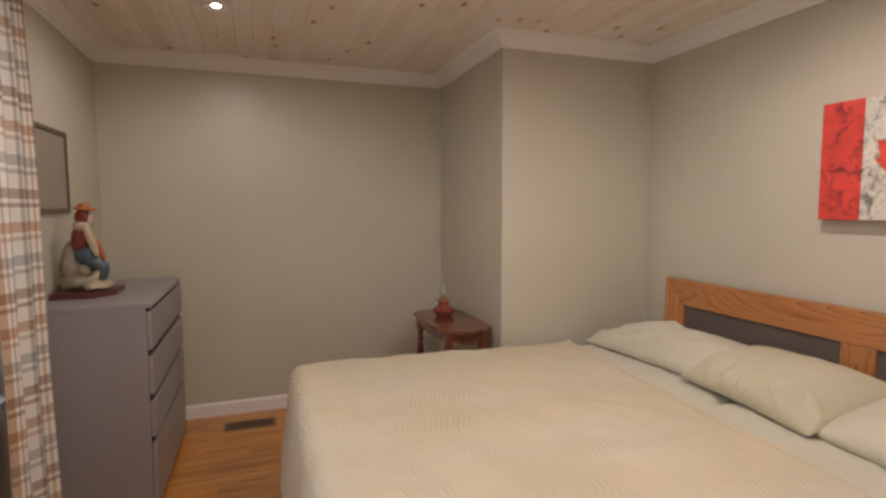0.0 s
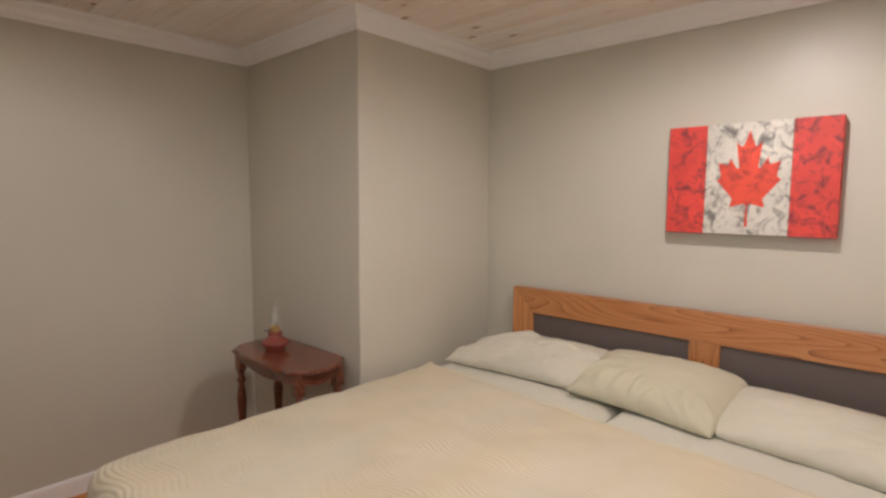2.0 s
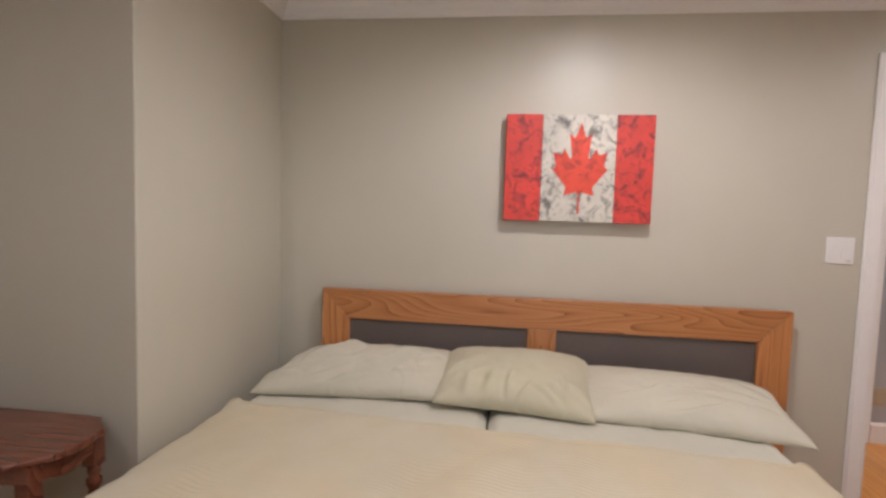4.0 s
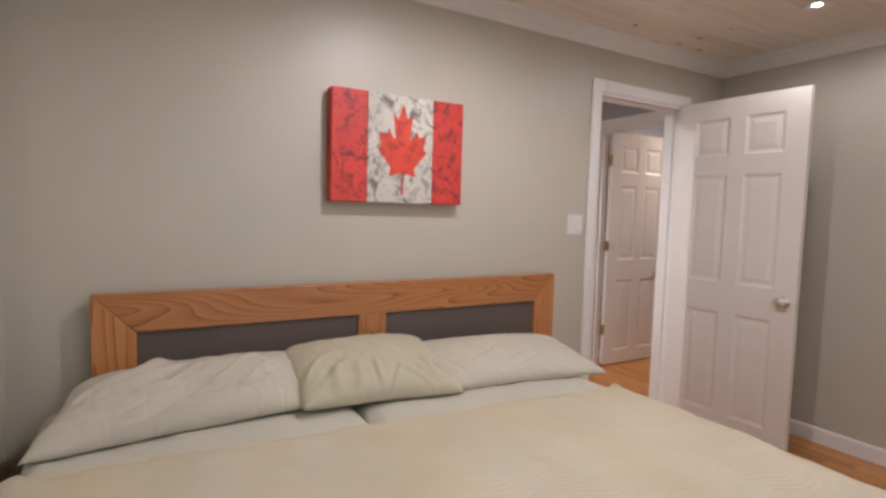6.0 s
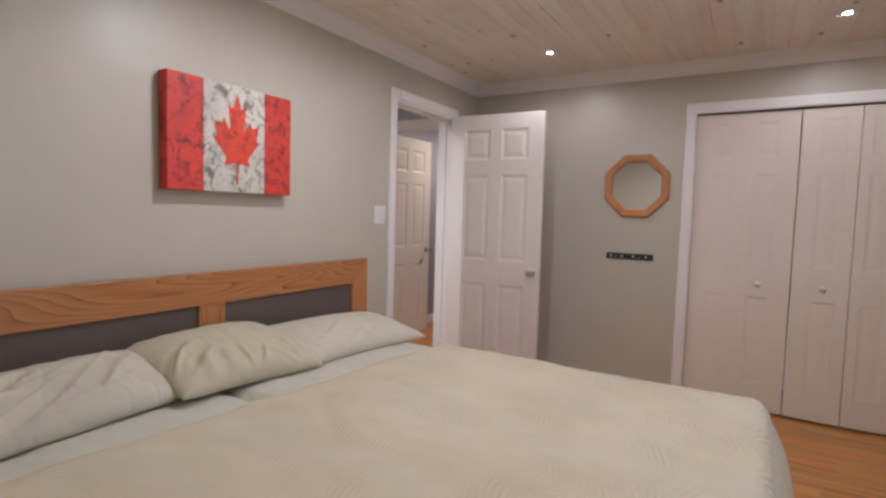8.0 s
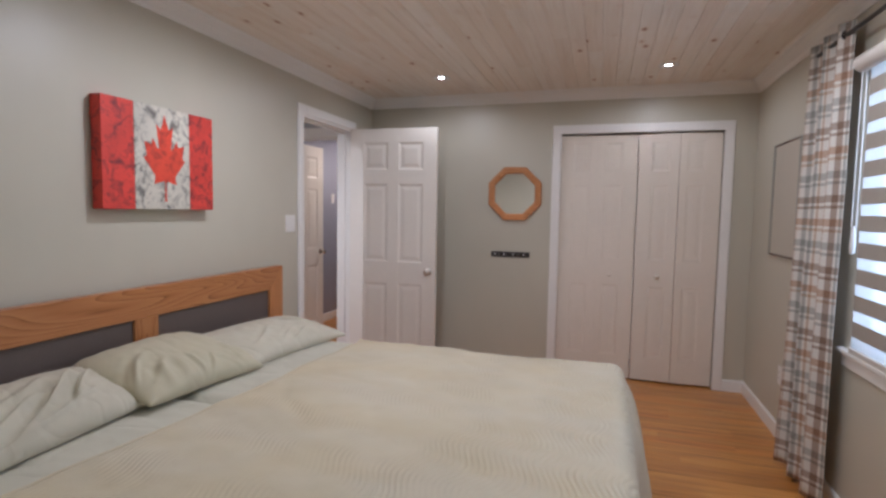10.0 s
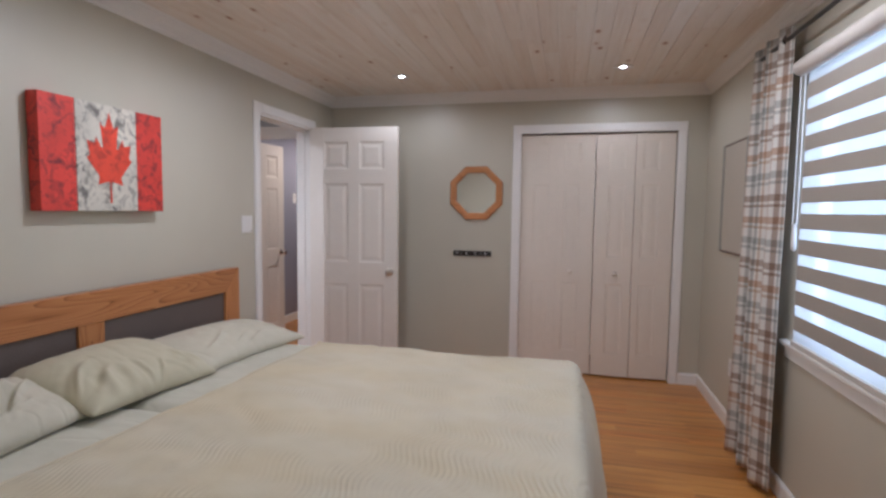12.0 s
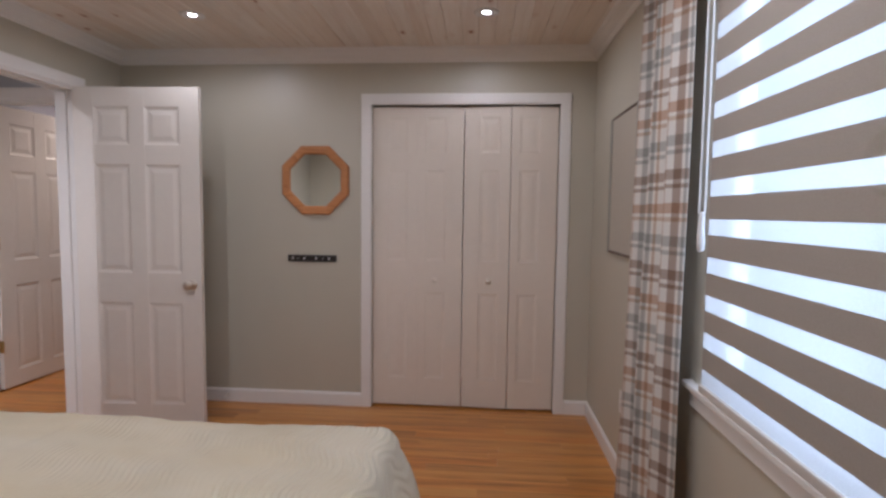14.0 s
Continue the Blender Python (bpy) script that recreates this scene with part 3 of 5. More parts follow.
c1 = casing("x", E, -1, DOOR_Y0, DOOR_Y1, DOOR_Z, "door_frame")
casing("x", E + TH, 1, DOOR_Y0, DOOR_Y1, DOOR_Z, "door_frame")
casing("y", S, 1, CL_X0, CL_X1, CL_Z, "closet_frame", 0.068, "white painted closet casing")
casing("x", HALL_E, -1, SD0, SD1, SDZ, "door_frame", 0.055)
c2 = casing("y", HALL_S, 1, HD0, HD1, 2.045, "door_frame", 0.075)
casing("y", HALL_S - 0.11, -1, HD0, HD1, 2.045, "door_frame", 0.07)
for parent, a0, a1, lo, hi, top, ax in ((c1, DOOR_Y0, DOOR_Y1, E - 0.002, E + TH + 0.002, DOOR_Z, "x"), (c2, HD0, HD1, HALL_S - 0.112, HALL_S + 0.002, 2.045, "y")):
    for k0, k1, z0, z1, nm in ((a0, a0 + 0.018, 0, top, "jamb"), (a1 - 0.018, a1, 0, top, "jamb"), (a0 + 0.018, a1 - 0.018, top - 0.018, top, "head_jamb")):
        a, b = ((lo, k0, z0), (hi, k1, z1)) if ax == "x" else ((k0, lo, z0), (k1, hi, z1))
        part(nm, box(a, b, 0.001), WHITE, parent)
    for k0, k1, z0, z1, nm in ((a0 + 0.018, a0 + 0.03, 0, top - 0.018, "door_stop_strip"), (a1 - 0.03, a1 - 0.018, 0, top - 0.018, "door_stop_strip"), (a0 + 0.03, a1 - 0.03, top - 0.03, top - 0.018, "door_stop_strip")):
        d0, d1 = (lo + 0.045, lo + 0.075)
        a, b = ((d0, k0, z0), (d1, k1, z1)) if ax == "x" else ((k0, d0, z0), (k1, d1, z1))
        part(nm, box(a, b), WHITE, parent)


# ---- doors ----
def raised_panel(x0, x1, z0, z1, face, sgn, relief=1.0):
    """Moulded panel face: sticking slope, flat groove, raised field; in the xz plane at y = face, looking along sgn."""
    bm = bmesh.new()
    rings = []
    for inset, depth in ((0.0, 0.0), (0.004, 0.002), (0.016, 0.0065), (0.026, 0.0065), (0.048, 0.0025), (0.052, 0.0022)):
        y = face - sgn * depth * relief
        rings.append([bm.verts.new(p) for p in ((x0 + inset, y, z0 + inset), (x1 - inset, y, z0 + inset), (x1 - inset, y, z1 - inset), (x0 + inset, y, z1 - inset))])
    for a, b in zip(rings, rings[1:]):
        for k in range(4):
            bm.faces.new((a[k], a[(k + 1) % 4], b[(k + 1) % 4], b[k]))
    bm.faces.new(rings[-1])
    back = [bm.verts.new((v.co.x, face - sgn * 0.0165, v.co.z)) for v in rings[0]]
    for k in range(4):
        bm.faces.new((rings[0][k], rings[0][(k + 1) % 4], back[(k + 1) % 4], back[k]))
    bm.faces.new(back)
    return bm


def panelled_leaf(parent, width, height, cols, rows, thick, material, relief=1.0):
    """Door leaf in local xz, y from -thick to 0: stiles and rails with moulded panels on both faces."""
    bm = bmesh.new()
    xs = [0.0] + [v for c in cols for v in c] + [width]
    for k in range(0, len(xs), 2):
        bx(bm, (xs[k], -thick, 0), (xs[k + 1], 0, height), 0.0015)
    zs = [0.0] + [v for r in rows for v in r] + [height]
    for x0, x1 in cols:
        for k in range(0, len(zs), 2):
            bx(bm, (x0 - 0.001, -thick + 0.0004, zs[k]), (x1 + 0.001, -0.0004, zs[k + 1]))
    leaf = part("leaf", bm, material, parent, local=True)
    for x0, x1 in cols:
        for z0, z1 in rows:
            part("panel", raised_panel(x0, x1, z0, z1, -0.0006, 1, relief), material, leaf)
            part("panel", raised_panel(x0, x1, z0, z1, -thick + 0.0006, -1, relief), material, leaf)
    return leaf


def knob_set(parent, x, z, thick, material=None):
    for sgn, y in ((1, 0.0), (-1, -thick)):
        m = Matrix.Translation((x, y, z)) @ Matrix.Rotation(radians(-90 * sgn), 4, "X")
        kn = part("door_knob", lathe([(0, 0), (0.011, 0), (0.010, 0.03), (0.019, 0.036), (0.027, 0.047), (0.0275, 0.056), (0.022, 0.064), (0.010, 0.068), (0, 0.0685)], m, 24), material or CHROME, parent, "round satin nickel knob", True, True)
        part("rosette", lathe([(0, 0), (0.031, 0), (0.031, 0.004), (0.025, 0.008), (0, 0.008)], m, 24), material or CHROME, kn, "", True)


def hinges(parent, zs, thick, x=0.0, material=BRASS):
    for z in zs:
        h = part("hinge", tube((x - 0.004, -thick - 0.004, z - 0.045), (x - 0.004, -thick - 0.004, z + 0.045), 0.0055, 10), material, parent, "small brass butt hinge", True, True)
        part("hinge_leaf", box((x - 0.0018, -thick, z - 0.045), (x + 0.0005, -0.004, z + 0.045)), material, h)


ROWS6 = [(0.115, 0.745), (0.925, 1.575), (1.69, 1.915)]
ang = math.degrees(math.atan2(0.885 - 0.925, 1.632 - 2.388))
d1 = thing("door_1", label="white six-panel bedroom door standing wide open", category="door", kind="structure", m=pose(2.392, 0.921, 0.012, 0, 0, ang))
panelled_leaf(d1, 0.757, 2.03, [(0.125, 0.335), (0.43, 0.64)], ROWS6, 0.035, DOOR_WHITE)
knob_set(d1, 0.697, 0.86, 0.035)
part("latch_plate", box((0.7565, -0.029, 0.80), (0.7585, -0.006, 0.86)), CHROME, d1, "satin nickel latch plate", local=True)
hinges(d1, (0.23, 1.02, 1.80), 0.0, material=WHITE)
d2 = thing("door_2", label="white six-panel door of the far room standing open", category="door", kind="structure", m=pose(3.398, 0.485, 0.012, 0, 0, -91.5))
panelled_leaf(d2, 0.74, 2.03, [(0.12, 0.325), (0.42, 0.625)], ROWS6, 0.035, DOOR_WHITE)
knob_set(d2, 0.675, 0.885, 0.035)
hinges(d2, (0.31, 1.05, 1.79), 0.038)

# bifold closet: two pairs of narrow leaves
LEAF = 0.304
ROWS3 = [(0.185, 0.775), (0.985, 1.59), (1.70, 1.935)]
for k, (x0, rot) in enumerate(((CL_X1 - 0.002, 180.0), (CL_X1 - 0.002 - LEAF + 0.0008, 180.0), (0.077, 177.3), (0.077 - LEAF * 0.9989, 182.7))):
    y0 = S - 0.045 + (0.0144 if k == 3 else 0.0) - 0.012
    leafd = thing("closet_door", label="white three-panel bifold closet leaf", category="closet door", group="bifold closet doors", kind="structure", m=pose(x0, y0, 0.014, 0, 0, rot))
    panelled_leaf(leafd, LEAF - (0.003 if k == 1 or k == 3 else 0.0012), 1.999, [(0.105, 0.235) if k % 2 == 0 else (0.055, 0.185)], ROWS3, 0.03, CLOSET_WHITE, 0.6)
    if k in (1, 2):
        m = Matrix.Translation((0.12 if k == 1 else 0.17, -0.03, 0.86)) @ Matrix.Rotation(radians(90), 4, "X")
        part("closet_knob", lathe([(0, 0), (0.009, 0), (0.008, 0.012), (0.017, 0.018), (0.019, 0.025), (0.014, 0.031), (0, 0.033)], m, 20), CLOSET_WHITE, leafd, "small white wooden knob", True, True)
part("track", box((CL_X0 + 0.002, S - 0.085, CL_Z - 0.006), (CL_X1 - 0.002, S - 0.045, CL_Z)), IRON, bpy.data.objects["closet_frame"], "dark metal bifold track")

# ---- window with zebra blind ----
w1 = thing("window_1", (W, WIN_Y0, WIN_Z0), "white framed sliding window behind a blind", "window", kind="structure")
ym = (WIN_Y0 + WIN_Y1) / 2 + 0.1
for a, b in (((W - 0.10, WIN_Y0, WIN_Z0), (W - 0.045, WIN_Y0 + 0.05, WIN_Z1)), ((W - 0.10, WIN_Y1 - 0.05, WIN_Z0), (W - 0.045, WIN_Y1, WIN_Z1)), ((W - 0.10, WIN_Y0 + 0.05, WIN_Z0), (W - 0.045, WIN_Y1 - 0.05, WIN_Z0 + 0.05)),
             ((W - 0.10, WIN_Y0 + 0.05, WIN_Z1 - 0.05), (W - 0.045, WIN_Y1 - 0.05, WIN_Z1)), ((W - 0.095, ym - 0.03, WIN_Z0 + 0.05), (W - 0.05, ym + 0.03, WIN_Z1 - 0.05))):
    part("window_frame", box(a, b, 0.004), WHITE, w1)
for y0, y1 in ((WIN_Y0 + 0.05, ym - 0.03), (ym + 0.03, WIN_Y1 - 0.05)):
    pn = part("pane", box((W - 0.077, y0, WIN_Z0 + 0.05), (W - 0.073, y1, WIN_Z1 - 0.05)), GLASS, w1, "clear window glass")
    pn.visible_shadow = False
part("apron", box((W + 0.0005, WIN_Y0 - 0.06, WIN_Z0 - 0.085), (W + 0.014, WIN_Y1 + 0.06, WIN_Z0 - 0.026), 0.003), WHITE, w1)
part("window_sill", box((W - 0.045, WIN_Y0 - 0.08, WIN_Z0 - 0.025), (W + 0.035, WIN_Y1 + 0.08, WIN_Z0 - 0.005), 0.004, 2), WHITE, w1)

BL_Y0, BL_Y1, BL_X = 2.292, 3.715, W + 0.024
blind = thing("zebra_blind", (BL_X, BL_Y0, WIN_Z0), "taupe and sheer striped day-night roller blind, half open", "blind")
cass = lathe([(0, 0), (0.036, 0), (0.036, BL_Y1 - BL_Y0 + 0.04), (0, BL_Y1 - BL_Y0 + 0.04)], Matrix.Translation((W + 0.048, BL_Y0 - 0.02, 2.03)) @ Matrix.Rotation(radians(-90), 4, "X"), 28)
part("cassette", bx(cass, (W + 0.016, BL_Y0 - 0.018, 2.03), (W + 0.05, BL_Y1 + 0.018, 2.0655), 0.003), BLIND_CASE, blind, "rounded beige blind cassette")
z = 0.804
while z < 2.02:
    top = min(z + 0.0480, 2.02)
    part("sheer_band", grid(lambda u, v: Vector((BL_X + 0.0006 * math.sin(40 * u), BL_Y0 + u * (BL_Y1 - BL_Y0), z + v * (top - z))), 24, 1), SHEER, blind, "white sheer band")
    z2 = min(top + 0.0672, 2.02)
    if z2 > top:
        part("opaque_band", box((BL_X - 0.0008, BL_Y0, top), (BL_X + 0.0008, BL_Y1, z2)), OPAQUE_BAND, blind, "taupe opaque band")
    z += 0.1152
part("bottom_rail", box((BL_X - 0.008, BL_Y0 - 0.002, 0.779), (BL_X + 0.010, BL_Y1 + 0.002, 0.804), 0.004, 2), BLIND_CASE, blind, "beige bottom rail")
bm = tube((W + 0.045, BL_Y0 - 0.024, 1.33), (W + 0.045, BL_Y0 - 0.024, 2.03), 0.0028, 8)
tube((W + 0.027, BL_Y0 - 0.026, 1.33), (W + 0.027, BL_Y0 - 0.026, 2.03), 0.0028, 8, bm)
part("pull_cord", bm, PLASTIC, blind, "white looped pull cord")
part("cord_weight", lathe([(0, 0), (0.010, 0.005), (0.012, 0.03), (0.009, 0.11), (0.004, 0.125), (0, 0.125)], Matrix.Translation((W + 0.036, BL_Y0 - 0.025, 1.21)), 14), PLASTIC, blind, "clear plastic cord tensioner", True)

# ---- curtains and rod ----
ROD_X, ROD_Z = W + 0.075, 2.185
rod = thing("curtain_rod", (ROD_X, 1.8, ROD_Z), "dark bronze curtain rod above the window", "curtain rod")
part("rod", tube((ROD_X, 1.84, ROD_Z), (ROD_X, 3.97, ROD_Z), 0.0095, 14), IRON, rod, "", True)
for y, s in ((3.97, 1),):
    part("finial", lathe([(0, 0), (0.013, 0), (0.013, 0.01), (0.009, 0.014), (0.021, 0.03), (0.022, 0.04), (0.014, 0.055), (0, 0.058)], Matrix.Translation((ROD_X, y, ROD_Z)) @ Matrix.Rotation(radians(-90 * s), 4, "X"), 18), IRON, rod, "", True)
for y in (1.93, 3.76):
    bm = tube((W + 0.001, y, ROD_Z - 0.012), (ROD_X, y, ROD_Z - 0.012), 0.005, 10)
    lathe([(0, 0), (0.02, 0), (0.02, 0.005), (0, 0.005)], Matrix.Translation((W + 0.0005, y, ROD_Z - 0.012)) @ Matrix.Rotation(radians(90), 4, "Y"), 16, bm)
    part("bracket", bm, IRON, rod, "", True)


def curtain(y0, y1, seed, ring_u, top=ROD_Z + 0.055):
    rnd = random.Random(seed)
    ph, folds, width = rnd.uniform(0, 6), 2.5, 0.72
    cur = thing("curtain", (ROD_X, (y0 + y1) / 2, 0.03), "cream, rust and brown plaid curtain hanging in folds", "curtain", "window curtains")

    def at(u, v):
        z = top + (0.03 - top) * v
        amp = 0.022 + 0.014 * v
        spread = 0.92 + 0.10 * v
        yc = (y0 + y1) / 2 + 0.015 * math.sin(2.2 * v + seed)
        w = u + 0.018 * math.sin(11 * u + seed) * v
        y = yc + (w - 0.5) * (y1 - y0) * spread + 0.010 * math.sin(2 * (2 * math.pi * folds * u + ph))
        x = ROD_X + amp * math.sin(2 * math.pi * folds * w + ph + 0.35 * v) + 0.010 * noise.noise((u * 5, v * 2.5, seed)) + 0.02 * v
        return Vector((max(x, W + 0.017), y, z))
    bm = grid(at, 84, 46, lambda u, v: (u * width, v * 2.2))
    ob = part("cloth", bm, PLAID, cur, "", True)
    md = ob.modifiers.new("thick", "SOLIDIFY")
    md.thickness = 0.0018
    p = at(ring_u, 0.026)
    g = lathe([(0.011, -0.003), (0.020, -0.003), (0.022, 0.0), (0.020, 0.003), (0.011, 0.003), (0.011, -0.003)], Matrix.Translation((ROD_X, p.y, ROD_Z)) @ Matrix.Rotation(radians(90), 4, "X"), 20)
    part("ring", g, IRON, cur, "dark metal curtain ring", True)
    return cur


curtain(1.74, 2.205, 1.0, 0.93)
curtain(3.64, 3.93, 2.0, 0.0)

# ---- ceiling downlights ----
def downlight(x, y, dim):
    t0 = thing("downlight", (x, y, CEIL), "white recessed ceiling downlight, lit", "ceiling light", "ceiling downlights")
    m = Matrix.Translation((x, y, CEIL))
    part("trim_ring", lathe([(0.040, 0.0), (0.042, -0.006), (0.054, -0.008), (0.064, -0.005), (0.066, 0.0), (0.040, 0.0)], m, 32), PLASTIC, t0, "", True)
    part("baffle", lathe([(0.022, -0.0008), (0.0405, -0.0055), (0.0412, -0.004), (0.022, -0.0004)], m, 32), PLASTIC, t0, "white conical baffle", True)
    part("lens", lathe([(0, -0.0022), (0.019, -0.0022), (0.0225, -0.0009), (0.0225, -0.0002), (0, -0.0002)], m, 28), LENS, t0, "glowing frosted lens", True)
    lt = new("downlight_beam", bpy.data.lights.new("downlight_beam", "SPOT"))
    lt.data.energy, lt.data.color = LAMP_WATTS * dim, LAMP_COLOR if y > 0 else FAR_COLOR
    lt.data.spot_size, lt.data.spot_blend, lt.data.shadow_soft_size = radians(180), BEAM_SOFT, 0.022
    lt.matrix_basis = Matrix.Translation((x, y, CEIL - 0.026))
    return t0


# The added unseen lamps get the same fixture and label as the rest.
for x, y, dim in DOWNLIGHTS:
    downlight(x, y, dim)

# ---- bed ----
BED_X0, BED_X1, BED_Y0, BED_Y1 = 0.24, 2.30, 2.29, 4.285
bed = thing("bed_base", (1.27, 3.28, 0), "low upholstered king bed base under a comforter", "bed")
part("platform", box((BED_X0 + 0.05, BED_Y0 + 0.03, 0.12), (BED_X1, BED_Y1 - 0.03, 0.33), 0.01), PANEL_CLOTH, bed)
for x in (BED_X0 + 0.15, BED_X1 - 0.1):
    for y in (BED_Y0 + 0.15, BED_Y1 - 0.15):
        part("leg", lathe([(0, 0), (0.022, 0), (0.03, 0.12), (0, 0.12)], Matrix.Translation((x, y, 0)), 14), MAHOGANY, bed)
for y0, y1 in ((BED_Y0, 3.308), (3.316, BED_Y1)):
    mt = thing("mattress", (1.27, (y0 + y1) / 2, 0.33), "twin mattress in a pale cream fitted sheet", "mattress", "pair of mattresses")

    def sheet_top(u, v):
        x, y = BED_X0 + 0.03 + u * (BED_X1 - BED_X0 - 0.03), y0 + v * (y1 - y0)
        e = min(v, 1 - v) * (y1 - y0)
        return Vector((x, y, 0.612 - 0.035 * max(0, 1 - e / 0.05) ** 2 + 0.006 * noise.noise((x * 6, y * 6, 1)) + 0.004 * noise.noise((x * 14, y * 20, 2)) - 0.006 * max(0.0, 1 - 8 * abs(noise.noise((x * 5 + y * 2, y * 4 - x * 3, 6))))))
    part("core", box((BED_X0 + 0.03, y0, 0.33), (BED_X1, y1, 0.575), 0.03, 3), SHEET, mt)
    part("fitted_sheet", grid(sheet_top, 60, 40), SHEET, mt, "", True)


def comforter():
    """Cream comforter: drapes over foot and both sides; thick soft folds, puckers, and a lifted top edge."""
    t0 = thing("comforter", (0.9, 3.28, 0.62), "cream quilted comforter spread over the bed", "comforter")
    x0, y0, y1, r = BED_X0 + 0.03, BED_Y0 + 0.05, BED_Y1 - 0.03, 0.07
    edge, drop = 1.665, 0.56
    top = 0.636

    def at(u, v):
        cy = (y0 - drop) + v * (y1 - y0 + 2 * drop)
        hem = edge + 0.075 * (min(max(cy, y0), y1) - 3.2)
        cx = hem - u * (hem - x0 + drop)
        cx += 0.0 if u > 0.06 else 0.018 * math.sin(9 * v) * (1 - u / 0.06)
        px, py = max(cx, x0), min(max(cy, y0), y1)
        ex, ey = px - cx, cy - py
        d = (abs(ex) ** 4 + abs(ey) ** 4) ** 0.25
        # gentle crown of the filling, shallow hills and creases
        inx, iny = min(1, (px - x0) / 0.5), min(1, min(py - y0, y1 - py) / 0.45)
        z = top + 0.014 * iny * min(1, 0.4 + 0.6 * inx)
        z += 0.008 * noise.noise((px * 2.2, py * 2.0, 5)) - 0.004 * max(0.0, 1 - abs(noise.noise((px * 2.5 + py, py * 2.0 - px, 12))) * 7) + 0.007 * noise.noise((px * 6, py * 6, 8)) + 0.0035 * noise.noise((px * 15, py * 13, 3))
        z += 0.013 * max(0.0, min(1.0, (py - 3.75) / 0.4)) * max(0.0, min(1.0, (1.5 - px) / 0.5))
        if d < 1e-6:
            p = Vector((px, py, z))
        else:
            L = math.hypot(ex, ey)
            dx, dy = -ex / L, ey / L
            a = min(d / r, math.pi / 2)
            out, down = r * math.sin(a), r * (1 - math.cos(a))
            rem = max(0, d - r * math.pi / 2)
            s = px + py + math.atan2(dy, dx) * 0.35
            wave = math.sin(11 * s + 1.5 * math.sin(3 * s)) + 0.5 * math.sin(23 * s + 1)
            out += (0.09 + (0.10 * min(abs(ex), abs(ey)) / 0.3 if dy < 0 else 0)) * rem + 0.06 * (1 - math.exp(-rem / 0.10)) * max(0.0, min(1.0, -1.4 * dx)) * max(0.0, min(1.0, (3.2 - py) / 0.6)) + 0.02 * wave * min(1, rem / 0.35)
            down += rem * 0.985
            p = Vector((px + dx * out, py + dy * out, z - down))
            if dy > 0.5 and px > BX - 0.15:
                p.y = min(p.y, BY - 0.02)
        lift = max(0.0, 1 - u / 0.035)
        p.z -= 0.012 * lift ** 2 if d < 1e-6 else 0
        return p
    ob = part("quilt", grid(at, 150, 170), COMFORTER, t0, "", True)
    md = ob.modifiers.new("filling", "SOLIDIFY")
    md.thickness, md.offset = 0.014, -1
    pts = [at(0.0, k / 160) for k in range(161)]
    bm = pipe(pts[20:141], 0.0065)
    part("hem", bm, COMFORTER, t0, "rolled cream hem", True)
    return t0


comforter()


